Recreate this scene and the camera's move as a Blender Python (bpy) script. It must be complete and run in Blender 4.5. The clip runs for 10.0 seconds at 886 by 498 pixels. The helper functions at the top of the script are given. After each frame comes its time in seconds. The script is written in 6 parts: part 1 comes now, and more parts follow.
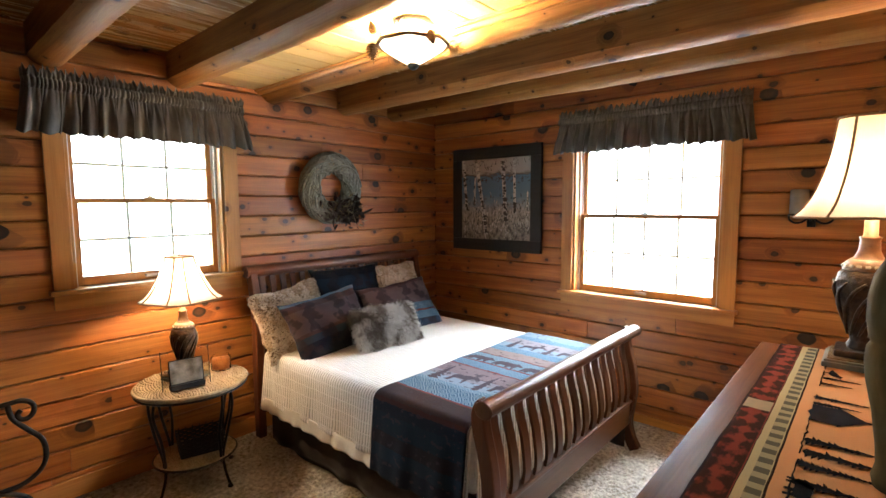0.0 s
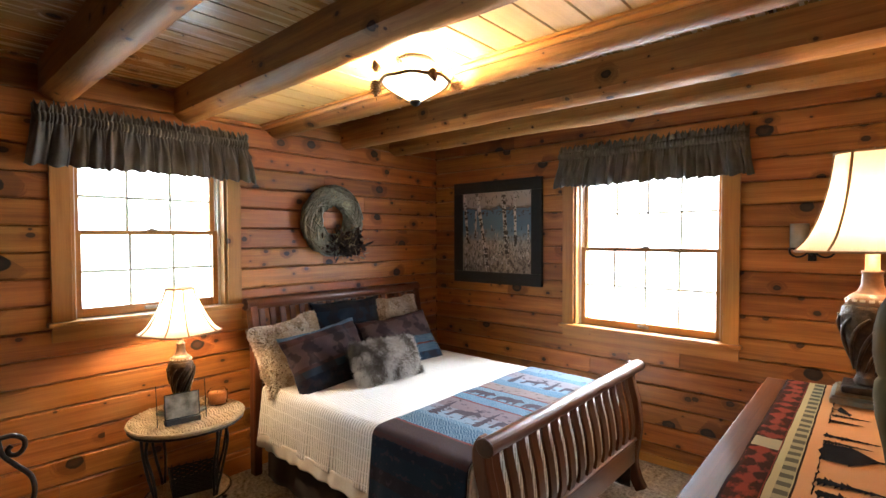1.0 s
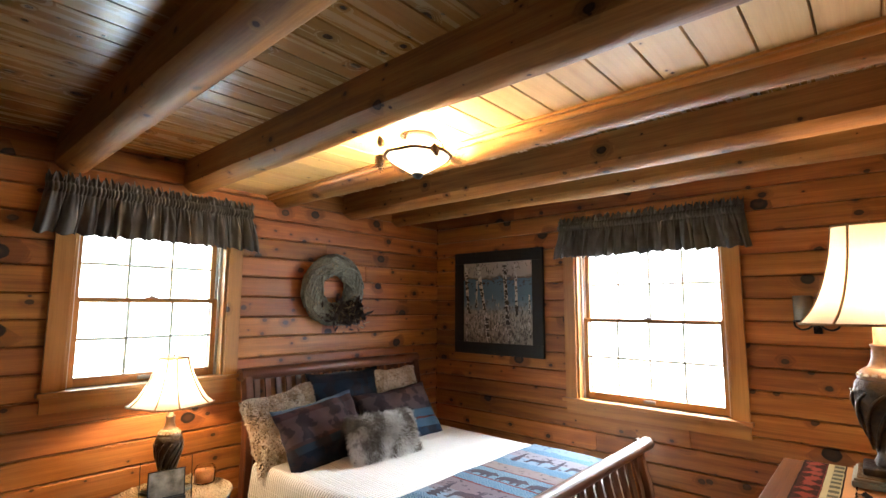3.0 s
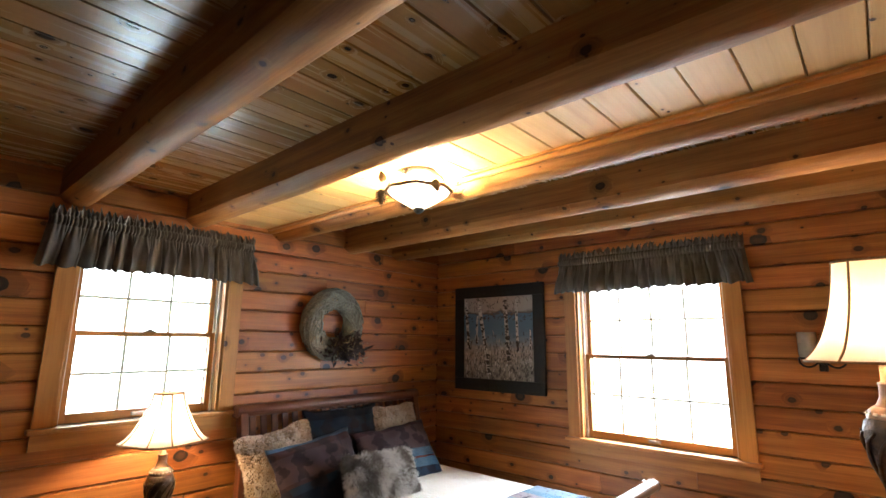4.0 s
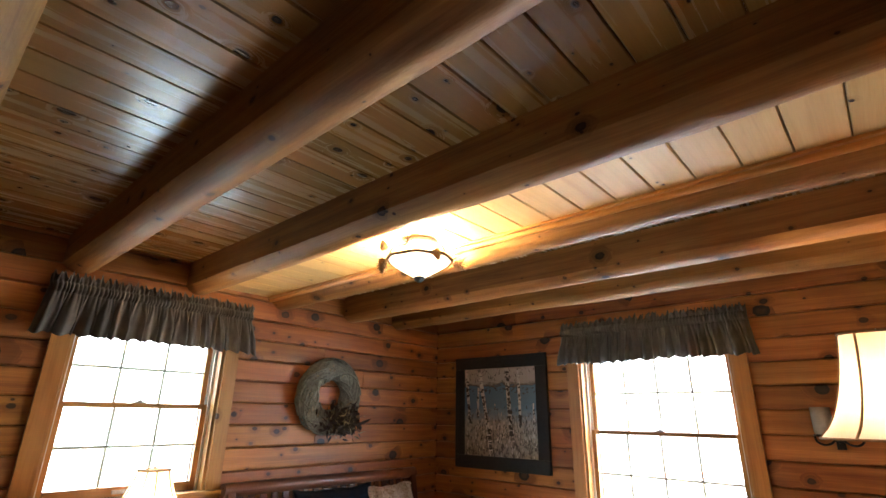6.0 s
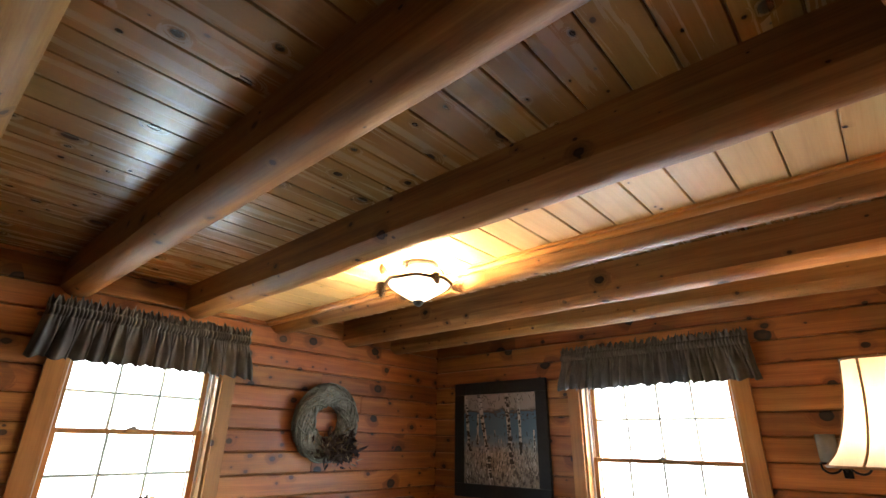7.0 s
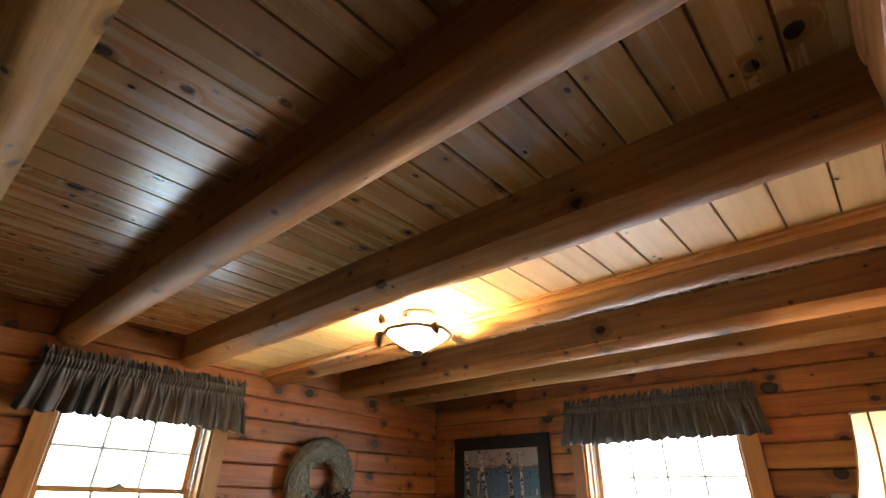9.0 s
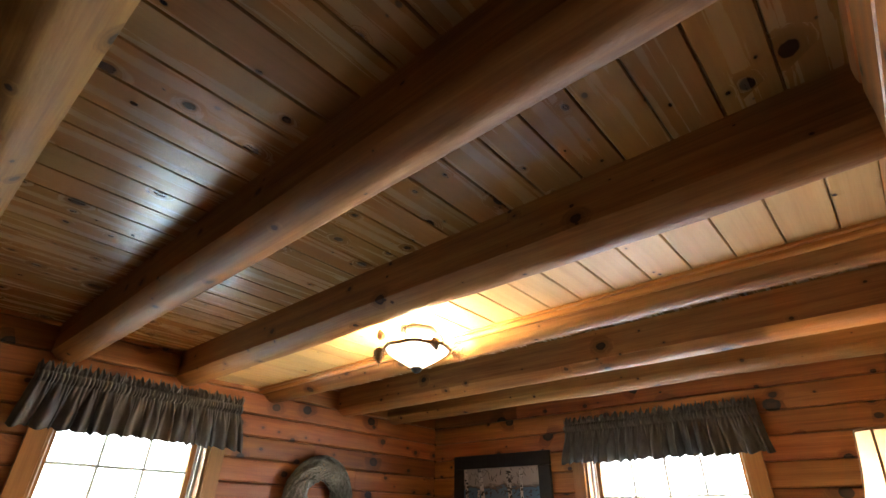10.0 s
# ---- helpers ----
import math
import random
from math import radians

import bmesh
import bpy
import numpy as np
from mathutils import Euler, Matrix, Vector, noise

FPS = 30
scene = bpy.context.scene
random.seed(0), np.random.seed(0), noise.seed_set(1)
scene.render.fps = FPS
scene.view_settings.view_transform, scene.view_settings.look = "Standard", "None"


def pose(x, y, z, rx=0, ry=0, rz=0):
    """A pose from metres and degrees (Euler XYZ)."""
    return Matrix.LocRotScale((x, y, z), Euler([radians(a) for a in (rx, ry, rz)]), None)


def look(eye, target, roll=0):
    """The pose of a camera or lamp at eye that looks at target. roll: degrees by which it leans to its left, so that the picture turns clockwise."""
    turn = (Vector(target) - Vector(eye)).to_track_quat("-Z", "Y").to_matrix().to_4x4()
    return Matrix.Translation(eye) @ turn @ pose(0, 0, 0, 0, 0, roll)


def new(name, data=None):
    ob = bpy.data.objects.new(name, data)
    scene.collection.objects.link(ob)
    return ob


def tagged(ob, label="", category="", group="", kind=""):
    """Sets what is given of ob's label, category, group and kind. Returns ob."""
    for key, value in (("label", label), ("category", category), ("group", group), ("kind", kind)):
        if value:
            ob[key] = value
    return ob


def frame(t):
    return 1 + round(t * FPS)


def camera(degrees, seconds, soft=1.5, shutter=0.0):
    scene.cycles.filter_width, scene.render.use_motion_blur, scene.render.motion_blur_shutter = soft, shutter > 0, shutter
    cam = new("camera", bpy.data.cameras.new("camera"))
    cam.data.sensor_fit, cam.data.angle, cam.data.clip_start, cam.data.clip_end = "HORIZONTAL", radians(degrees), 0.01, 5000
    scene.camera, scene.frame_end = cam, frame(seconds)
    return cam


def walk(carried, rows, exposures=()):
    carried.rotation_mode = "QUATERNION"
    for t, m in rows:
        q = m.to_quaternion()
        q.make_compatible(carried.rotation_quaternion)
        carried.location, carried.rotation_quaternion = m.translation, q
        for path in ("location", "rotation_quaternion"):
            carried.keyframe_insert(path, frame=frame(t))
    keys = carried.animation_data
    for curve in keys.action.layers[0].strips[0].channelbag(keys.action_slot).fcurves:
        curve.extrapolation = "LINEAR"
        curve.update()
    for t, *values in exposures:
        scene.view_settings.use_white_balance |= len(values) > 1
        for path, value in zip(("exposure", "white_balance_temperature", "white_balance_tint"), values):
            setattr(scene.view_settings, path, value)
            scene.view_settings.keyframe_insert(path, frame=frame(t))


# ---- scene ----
from mathutils.bvhtree import BVHTree

cam = camera(84.69, 10.0)
# seconds, pitch, roll, yaw of the camera, which tilts up from one standpoint
EYE = (0.0, 0.0, 1.55)
TILT = [
    (0.0, -5.29, 0.30, -48.52),
    (0.5, -3.34, 0.19, -48.45),
    (1.0, -1.43, 0.12, -48.40),
    (1.5, 0.55, 0.05, -48.41),
    (2.0, 2.59, -0.09, -48.42),
    (2.5, 4.70, -0.11, -48.35),
    (3.0, 6.76, -0.28, -48.32),
    (4.5, 12.85, -0.60, -48.29),
    (5.0, 14.95, -0.70, -48.26),
    (5.5, 17.11, -0.79, -48.27),
    (7.0, 21.70, -0.87, -48.43),
    (7.5, 23.07, -0.92, -48.42),
    (8.0, 24.54, -0.94, -48.43),
    (8.5, 26.06, -0.97, -48.48),
    (9.0, 27.50, -0.96, -48.53),
    (9.5, 28.87, -0.90, -48.57),
    (10.0, 29.33, -0.96, -48.59),
]
walk(cam, [(t, pose(*EYE, 90 + p, r, y)) for t, p, r, y in TILT], exposures=[(0.0, 0.14), (3.0, 0.08), (10.0, -0.02)])

# ---------------------------------------------------------------- plan
NORTH, EAST, SOUTH, WEST = 3.12, 3.42, -0.17, -2.90
CEIL, PANEL = 2.43, 2.31
COURSE = 0.1342
WIN_N = dict(a=0.605, b=1.415, z0=1.118, z1=2.02)     # opening along x in the north wall
WIN_E = dict(a=0.700, b=1.705, z0=0.885, z1=2.02)    # opening along y in the east wall

# ---------------------------------------------------------------- world and lights
world = bpy.data.worlds.new("world")
scene.world = world
world.use_nodes = True
sky = world.node_tree.nodes.new("ShaderNodeTexSky")
sky.sky_type, sky.sun_disc = "NISHITA", False
sky.sun_elevation, sky.sun_rotation = radians(50), radians(200)
world.node_tree.links.new(sky.outputs[0], world.node_tree.nodes["Background"].inputs[0])
world.node_tree.nodes["Background"].inputs[1].default_value = 0.12


def lamp(name, kind, m, watts, color, size=0.04, size_y=0.0):
    data = bpy.data.lights.new(name, kind)
    data.energy, data.color = watts, color
    if kind == "AREA":
        data.shape, data.size, data.size_y = "RECTANGLE", size, size_y
    else:
        data.shadow_soft_size = size
    ob = new(name, data)
    ob.matrix_world = m
    return ob


DAY, WARM = (0.76, 0.89, 1.0), (1.0, 0.69, 0.39)
SKY_GLOW = 1.6
nx, nz = (WIN_N["a"] + WIN_N["b"]) / 2, (WIN_N["z0"] + WIN_N["z1"]) / 2
ey, ez = (WIN_E["a"] + WIN_E["b"]) / 2, (WIN_E["z0"] + WIN_E["z1"]) / 2
# skylight falls in from above, through the openings
lamp("north_window_daylight", "AREA", look((nx, NORTH + 1.25, nz + 1.05), (nx, 1.7, 0.1)), 200, DAY, 2.2, 1.5)
lamp("east_window_daylight", "AREA", look((EAST + 1.15, ey - 0.1, ez + 1.55), (2.3, ey - 0.1, 0.0)), 1300, DAY, 2.4, 1.6)
# and the paler light of the horizon, level with the openings
lamp("north_window_horizon", "AREA", look((nx, NORTH + 0.30, nz), (nx, 0, nz)), 54, (0.67, 0.92, 1.0), 1.1, 1.15)
lamp("east_window_horizon", "AREA", look((EAST + 0.30, ey, ez), (0, ey, ez)), 128, DAY, 1.3, 1.4)
lamp("ceiling_bulb", "POINT", pose(1.50, 1.49, 2.207), 155, (1.0, 0.72, 0.42), 0.04)
lamp("nightstand_bulb", "POINT", pose(1.03, 2.845, 1.13), 27, WARM, 0.03)
lamp("dresser_bulb", "POINT", pose(2.50, 0.004, 1.59), 27, WARM, 0.03)


# ---------------------------------------------------------------- materials
def nodes_of(name):
    m = bpy.data.materials.new(name)
    m.use_nodes = True
    nt = m.node_tree
    return m, nt, nt.nodes["Principled BSDF"]


def add(nt, kind, **props):
    n = nt.nodes.new(kind)
    for k, v in props.items():
        if k == "operation":
            n.operation = v
        elif k == "blend":
            n.data_type, n.blend_type = "RGBA", v
        elif k == "feature":
            n.feature = v
        elif k == "dims":
            n.noise_dimensions = v
    return n


def math_node(nt, op, a, b=0.0, c=0.0, clamp=False):
    n = add(nt, "ShaderNodeMath", operation=op)
    n.use_clamp = clamp
    for i, v in enumerate((a, b, c)):
        if isinstance(v, (int, float)):
            n.inputs[i].default_value = v
        else:
            nt.links.new(v, n.inputs[i])
    return n.outputs[0]


def mix_rgb(nt, fac, a, b, blend="MIX"):
    n = add(nt, "ShaderNodeMix", blend=blend)
    for sock, v in ((n.inputs[0], fac), (n.inputs[6], a), (n.inputs[7], b)):
        if isinstance(v, (int, float)):
            sock.default_value = v
        elif isinstance(v, tuple):
            sock.default_value = (*v, 1) if len(v) == 3 else v
        else:
            nt.links.new(v, sock)
    return n.outputs[2]


def ramp(nt, fac, stops):
    n = nt.nodes.new("ShaderNodeValToRGB")
    nt.links.new(fac, n.inputs[0])
    el = n.color_ramp.elements
    while len(el) < len(stops):
        el.new(0.5)
    for e, (p, c) in zip(el, stops):
        e.position, e.color = p, (*c, 1)
    return n.outputs[0]


def noise_tex(nt, vec, scale, detail=4.0, rough=0.55, distort=0.0):
    n = nt.nodes.new("ShaderNodeTexNoise")
    nt.links.new(vec, n.inputs["Vector"])
    n.inputs["Scale"].default_value, n.inputs["Detail"].default_value = scale, detail
    n.inputs["Roughness"].default_value, n.inputs["Distortion"].default_value = rough, distort
    return n.outputs["Fac"]


def mapped(nt, vec, scale=(1, 1, 1), rot=(0, 0, 0)):
    n = nt.nodes.new("ShaderNodeMapping")
    nt.links.new(vec, n.inputs["Vector"])
    n.inputs["Scale"].default_value, n.inputs["Rotation"].default_value = scale, rot
    return n.outputs[0]


def bump(nt, bsdf, height, strength, distance):
    n = nt.nodes.new("ShaderNodeBump")
    n.inputs["Strength"].default_value, n.inputs["Distance"].default_value = strength, distance
    nt.links.new(height, n.inputs["Height"])
    nt.links.new(n.outputs[0], bsdf.inputs["Normal"])


def shifted(nt, per_island=False, unwrap=False):
    """Object or unwrapped coordinates in metres, shifted by a chance amount for each piece."""
    co = nt.nodes.new("ShaderNodeUVMap").outputs[0] if unwrap else nt.nodes.new("ShaderNodeTexCoord").outputs["Object"]
    rnd = nt.nodes.new("ShaderNodeNewGeometry").outputs["Random Per Island"] if per_island else nt.nodes.new("ShaderNodeObjectInfo").outputs["Random"]
    v = nt.nodes.new("ShaderNodeVectorMath")
    v.operation = "MULTIPLY_ADD"
    comb = nt.nodes.new("ShaderNodeCombineXYZ")
    for i in range(3):
        nt.links.new(rnd, comb.inputs[i])
    nt.links.new(comb.outputs[0], v.inputs[0])
    v.inputs[1].default_value = (37.0, 53.0, 71.0)
    nt.links.new(co, v.inputs[2])
    return v.outputs[0], rnd


def pine(name, light, mid, dark, axis=0, rough=0.38, knots=0.22, per_island=False, knot_size=1.0, flat=None, gloss=0.5, tone=0.42, streak=1.0, unwrap=False, hew=0.0):
    """Varnished knotty pine; the grain runs along the object's axis, and flat names the axis across the board's face."""
    m, nt, bsdf = nodes_of(name)
    vec, rnd = shifted(nt, per_island, unwrap)
    sx = nt.nodes.new("ShaderNodeSeparateXYZ")
    nt.links.new(vec, sx.inputs[0])
    if unwrap:
        axis, other = 0, 1
    else:
        other = next(q for q in (2, 1, 0) if q not in (axis, flat))
    face = nt.nodes.new("ShaderNodeCombineXYZ")
    nt.links.new(sx.outputs[axis], face.inputs[0])
    nt.links.new(sx.outputs[other], face.inputs[1])
    pos = face.outputs[0]
    wob = noise_tex(nt, mapped(nt, pos, (26, 34, 1)), 1.0, 3.0)

    def knot_layer(scale, chance, least, spread, hard):
        vor = nt.nodes.new("ShaderNodeTexVoronoi")
        vor.voronoi_dimensions = "2D"
        nt.links.new(mapped(nt, pos, scale), vor.inputs["Vector"])
        vor.inputs["Scale"].default_value = 1.0
        sep = nt.nodes.new("ShaderNodeSeparateColor")
        nt.links.new(vor.outputs["Color"], sep.inputs[0])
        has = math_node(nt, "GREATER_THAN", sep.outputs[0], 1.0 - chance)
        radius = math_node(nt, "MULTIPLY_ADD", math_node(nt, "MULTIPLY", sep.outputs[1], sep.outputs[1]), spread * knot_size, least * knot_size)
        dist = math_node(nt, "MULTIPLY_ADD", wob, 0.09, math_node(nt, "SUBTRACT", vor.outputs["Distance"], 0.045))
        core = math_node(nt, "MULTIPLY", math_node(nt, "MULTIPLY", math_node(nt, "SUBTRACT", radius, dist), hard, clamp=True), has)
        halo = math_node(nt, "MULTIPLY", math_node(nt, "MULTIPLY", math_node(nt, "SUBTRACT", math_node(nt, "MULTIPLY", radius, 2.6), dist), 6.0, clamp=True), has)
        rim = math_node(nt, "MULTIPLY", math_node(nt, "SUBTRACT", dist, math_node(nt, "MULTIPLY", radius, 0.35)), 12.0, clamp=True)
        return core, halo, rim, sep.outputs[2]
    core, halo, rim, kind = knot_layer((4.9, 6.3, 1), knots, 0.075, 0.12, 42.0)
    pin, pin_halo, _, _ = knot_layer((9.0, 12.5, 1), knots * 0.55, 0.06, 0.09, 30.0)
    # grain lines that bend round the knots
    bend = nt.nodes.new("ShaderNodeVectorMath")
    bend.operation = "ADD"
    nt.links.new(mapped(nt, vec if not unwrap else pos, tuple(1.1 if q == axis else 26.0 for q in range(3))), bend.inputs[0])
    off = nt.nodes.new("ShaderNodeCombineXYZ")
    for i in range(3):
        nt.links.new(math_node(nt, "MULTIPLY", halo, 1.6), off.inputs[i])
    nt.links.new(off.outputs[0], bend.inputs[1])
    grain = noise_tex(nt, bend.outputs[0], 1.0, 5.0, 0.6, 0.5)
    fine = noise_tex(nt, mapped(nt, vec if not unwrap else pos, tuple(5.0 if q == axis else 160.0 for q in range(3))), 1.0, 3.0)
    broad = noise_tex(nt, mapped(nt, vec if not unwrap else pos, tuple(0.9 if q == axis else 2.6 for q in range(3))), 1.0, 3.0)
    g = math_node(nt, "MULTIPLY_ADD", fine, 0.20 * streak, math_node(nt, "MULTIPLY_ADD", broad, 0.35, math_node(nt, "MULTIPLY_ADD", grain, 0.5 * streak, 0.35 * (1.0 - streak))))
    col = ramp(nt, g, [(0.36, dark), (0.52, mid), (0.68, light)])
    hue = nt.nodes.new("ShaderNodeHueSaturation")
    nt.links.new(col, hue.inputs["Color"])
    nt.links.new(math_node(nt, "MULTIPLY_ADD", rnd, tone, 1.0 - tone / 2), hue.inputs["Value"])
    nt.links.new(math_node(nt, "MULTIPLY_ADD", math_node(nt, "FRACT", math_node(nt, "MULTIPLY", rnd, 7.3)), 0.013, 0.4945), hue.inputs["Hue"])
    c = mix_rgb(nt, math_node(nt, "MULTIPLY", math_node(nt, "MAXIMUM", halo, math_node(nt, "MULTIPLY", pin_halo, 0.6)), 0.55), hue.outputs[0], tuple(0.55 * q for q in dark))
    heart = mix_rgb(nt, math_node(nt, "MULTIPLY", kind, 0.6), (0.022, 0.011, 0.006), (0.085, 0.032, 0.012))
    heart = mix_rgb(nt, rim, heart, (0.010, 0.005, 0.003))
    c = mix_rgb(nt, core, c, heart)
    c = mix_rgb(nt, math_node(nt, "MULTIPLY", pin, 0.85), c, (0.014, 0.007, 0.004))
    nt.links.new(c, bsdf.inputs["Base Color"])
    nt.links.new(math_node(nt, "MULTIPLY_ADD", grain, 0.14 * streak, rough - 0.07 * streak), bsdf.inputs["Roughness"])
    bsdf.inputs["Specular IOR Level"].default_value = gloss
    height = math_node(nt, "MULTIPLY_ADD", grain, 0.6, fine)
    if hew:
        # drawknife dents in peeled logs
        height = math_node(nt, "MULTIPLY_ADD", noise_tex(nt, mapped(nt, pos, (7, 17, 1)), 1.0, 4.0, 0.6), hew, height)
    bump(nt, bsdf, height, 0.09 * streak, 0.004)
    return m


def speckled(name, a, b, scale=60.0, rough=0.6, metal=0.0, relief=0.2, distance=0.003, stretch=(1, 1, 1), coat=0.0, sheen=0.0):
    """A surface of two near tones, at a fine and a broad scale."""
    m, nt, bsdf = nodes_of(name)
    vec, rnd = shifted(nt)
    v = mapped(nt, vec, stretch)
    fine, broad = noise_tex(nt, v, scale, 4.0), noise_tex(nt, v, scale * 0.07, 3.0)
    g = math_node(nt, "MULTIPLY_ADD", fine, 0.6, math_node(nt, "MULTIPLY", broad, 0.4))
    nt.links.new(ramp(nt, g, [(0.34, a), (0.66, b)]), bsdf.inputs["Base Color"])
    bsdf.inputs["Roughness"].default_value, bsdf.inputs["Metallic"].default_value = rough, metal
    bsdf.inputs["Coat Weight"].default_value = coat
    if rough >= 0.85:
        bsdf.inputs["Specular IOR Level"].default_value = 0.02
    bsdf.inputs["Sheen Weight"].default_value = sheen
    if relief:
        bump(nt, bsdf, fine, relief, distance)
    return m


WALL_PINE = pine("knotty pine boards", (0.53, 0.208, 0.052), (0.35, 0.122, 0.028), (0.180, 0.051, 0.011), 0, 0.44, 0.30, False, 1.38, 1, 0.45, 0.50)
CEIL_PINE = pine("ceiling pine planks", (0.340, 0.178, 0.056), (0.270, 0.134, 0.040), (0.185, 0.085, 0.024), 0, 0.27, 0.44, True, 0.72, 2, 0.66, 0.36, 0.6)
# strip colour raised: part of the light falling on it is painted in
PANEL_PINE = pine("pale ceiling strip planks with light in the colour", (0.70, 0.47, 0.200), (0.61, 0.385, 0.150), (0.46, 0.255, 0.088), 0, 0.55, 0.14, True, 0.55, 2, 0.25, 0.20, 0.8)
BEAM_PINE = pine("peeled log", (0.385, 0.192, 0.060), (0.252, 0.114, 0.033), (0.132, 0.050, 0.013), 1, 0.56, 0.36, False, 0.72, None, 0.14, 0.2, 1.0, True, 12.0)
TRIM_X = pine("clear pine trim along x", (0.55, 0.255, 0.066), (0.44, 0.190, 0.045), (0.29, 0.112, 0.025), 0, 0.42, 0.05, False, 0.8, 1)
TRIM_Y = pine("clear pine trim along y", (0.55, 0.255, 0.066), (0.44, 0.190, 0.045), (0.29, 0.112, 0.025), 1, 0.38, 0.05)
TRIM_Z = pine("clear pine trim upright", (0.55, 0.255, 0.066), (0.44, 0.190, 0.045), (0.29, 0.112, 0.025), 2, 0.42, 0.05, False, 0.8, 1)
BACKING = speckled("dark joint backing", (0.020, 0.009, 0.004), (0.035, 0.016, 0.007), 30, 0.9)
VINYL = speckled("white vinyl jamb liner", (0.70, 0.70, 0.68), (0.80, 0.80, 0.78), 20, 0.4, relief=0.05)
CARPET = speckled("cream shag carpet", (0.22, 0.175, 0.125), (0.88, 0.82, 0.73), 40, 0.95, relief=1.0, distance=0.03, sheen=0.2)
IRON = speckled("black wrought iron", (0.008, 0.007, 0.006), (0.03, 0.026, 0.022), 70, 0.42, 0.6, 0.25, 0.002)


def clear_glass(name, tint=(1, 1, 1), rough=0.0):
    m, nt, bsdf = nodes_of(name)
    bsdf.inputs["Base Color"].default_value = (*tint, 1)
    bsdf.inputs["Transmission Weight"].default_value, bsdf.inputs["Roughness"].default_value = 1.0, rough
    bsdf.inputs["IOR"].default_value = 1.45
    return m


GLASS = clear_glass("window glass")
MUNTIN, nt_m, bsdf_m = nodes_of("cream translucent vinyl bars")
bsdf_m.inputs["Base Color"].default_value, bsdf_m.inputs["Roughness"].default_value = (0.80, 0.77, 0.70, 1), 0.45
glow_m, both_m = nt_m.nodes.new("ShaderNodeBsdfTranslucent"), nt_m.nodes.new("ShaderNodeMixShader")
glow_m.inputs[0].default_value, both_m.inputs[0].default_value = (0.72, 0.66, 0.54, 1), 0.20
nt_m.links.new(bsdf_m.outputs[0], both_m.inputs[1])
nt_m.links.new(glow_m.outputs[0], both_m.inputs[2])
nt_m.links.new(both_m.outputs[0], nt_m.nodes["Material Output"].inputs[0])


# ---------------------------------------------------------------- mesh helpers
def mesh_of(name, bm, mat, smooth=False):
    me = bpy.data.meshes.new(name)
    bmesh.ops.recalc_face_normals(bm, faces=bm.faces)
    if smooth:
        for fc in bm.faces:
            fc.smooth = True
    bm.to_mesh(me)
    bm.free()
    for mt in (mat if isinstance(mat, (list, tuple)) else (mat,)):
        me.materials.append(mt)
    return me


def part(name, bm, mat, parent=None, label="", smooth=False):
    ob = new(name, mesh_of(name, bm, mat, smooth))
    if parent is not None:
        ob.parent = parent
    if label:
        ob["label"] = label
    return ob


def thing(name, m, label, category, group="", kind=""):
    ob = new(name)
    ob.matrix_world = m
    ob.empty_display_size = 0.1
    return tagged(ob, label, category, group, kind)


def box(bm, lo, hi, bevel=0.0, segs=2):
    r = bmesh.ops.create_cube(bm, size=1.0)
    vs = r["verts"]
    for v in vs:
        v.co = Vector([lo[i] + (v.co[i] + 0.5) * (hi[i] - lo[i]) for i in range(3)])
    if bevel:
        es = list({e for v in vs for e in v.link_edges})
        bmesh.ops.bevel(bm, geom=es, offset=bevel, segments=segs, profile=0.6, affect="EDGES")
    return bm


def boxed(lo, hi, bevel=0.0, segs=2):
    return box(bmesh.new(), lo, hi, bevel, segs)


def lathe(profile, segs=32, bm=None, center=(0, 0, 0), squash=(1, 1)):
    """A turned form about z from (radius, height) pairs."""
    bm = bm or bmesh.new()
    rings = []
    for r, z in profile:
        if r < 1e-5:
            rings.append([bm.verts.new((center[0], center[1], center[2] + z))])
        else:
            rings.append([bm.verts.new((center[0] + r * squash[0] * math.cos(2 * math.pi * i / segs), center[1] + r * squash[1] * math.sin(2 * math.pi * i / segs), center[2] + z)) for i in range(segs)])
    for a, b in zip(rings, rings[1:]):
        for i in range(segs):
            j = (i + 1) % segs
            if len(a) == 1 and len(b) > 1:
                bm.faces.new((a[0], b[i], b[j]))
            elif len(b) == 1 and len(a) > 1:
                bm.faces.new((a[i], a[j], b[0]))
            elif len(a) > 1:
                bm.faces.new((a[i], a[j], b[j], b[i]))
    return bm


def tube(pts, radius, segs=8, bm=None, flat=1.0):
    """A round bar through points; radius may be a list."""
    bm = bm or bmesh.new()
    pts = [Vector(p) for p in pts]
    n = len(pts)
    rs = radius if isinstance(radius, (list, tuple)) else [radius] * n
    rings, up = [], Vector((0.13, 0.31, 0.94)).normalized()
    for i, p in enumerate(pts):
        d = (pts[min(i + 1, n - 1)] - pts[max(i - 1, 0)]).normalized()
        a = d.cross(up)
        if a.length < 1e-3:
            a = d.cross(Vector((1, 0, 0)))
        a.normalize()
        b = d.cross(a).normalized()
        up = a.cross(d).normalized()
        rings.append([bm.verts.new(p + rs[i] * (math.cos(2 * math.pi * k / segs) * a * flat + math.sin(2 * math.pi * k / segs) * b)) for k in range(segs)])
    for r0, r1 in zip(rings, rings[1:]):
        for k in range(segs):
            bm.faces.new((r0[k], r0[(k + 1) % segs], r1[(k + 1) % segs], r1[k]))
    bm.faces.new(rings[0][::-1])
    bm.faces.new(rings[-1])
    return bm


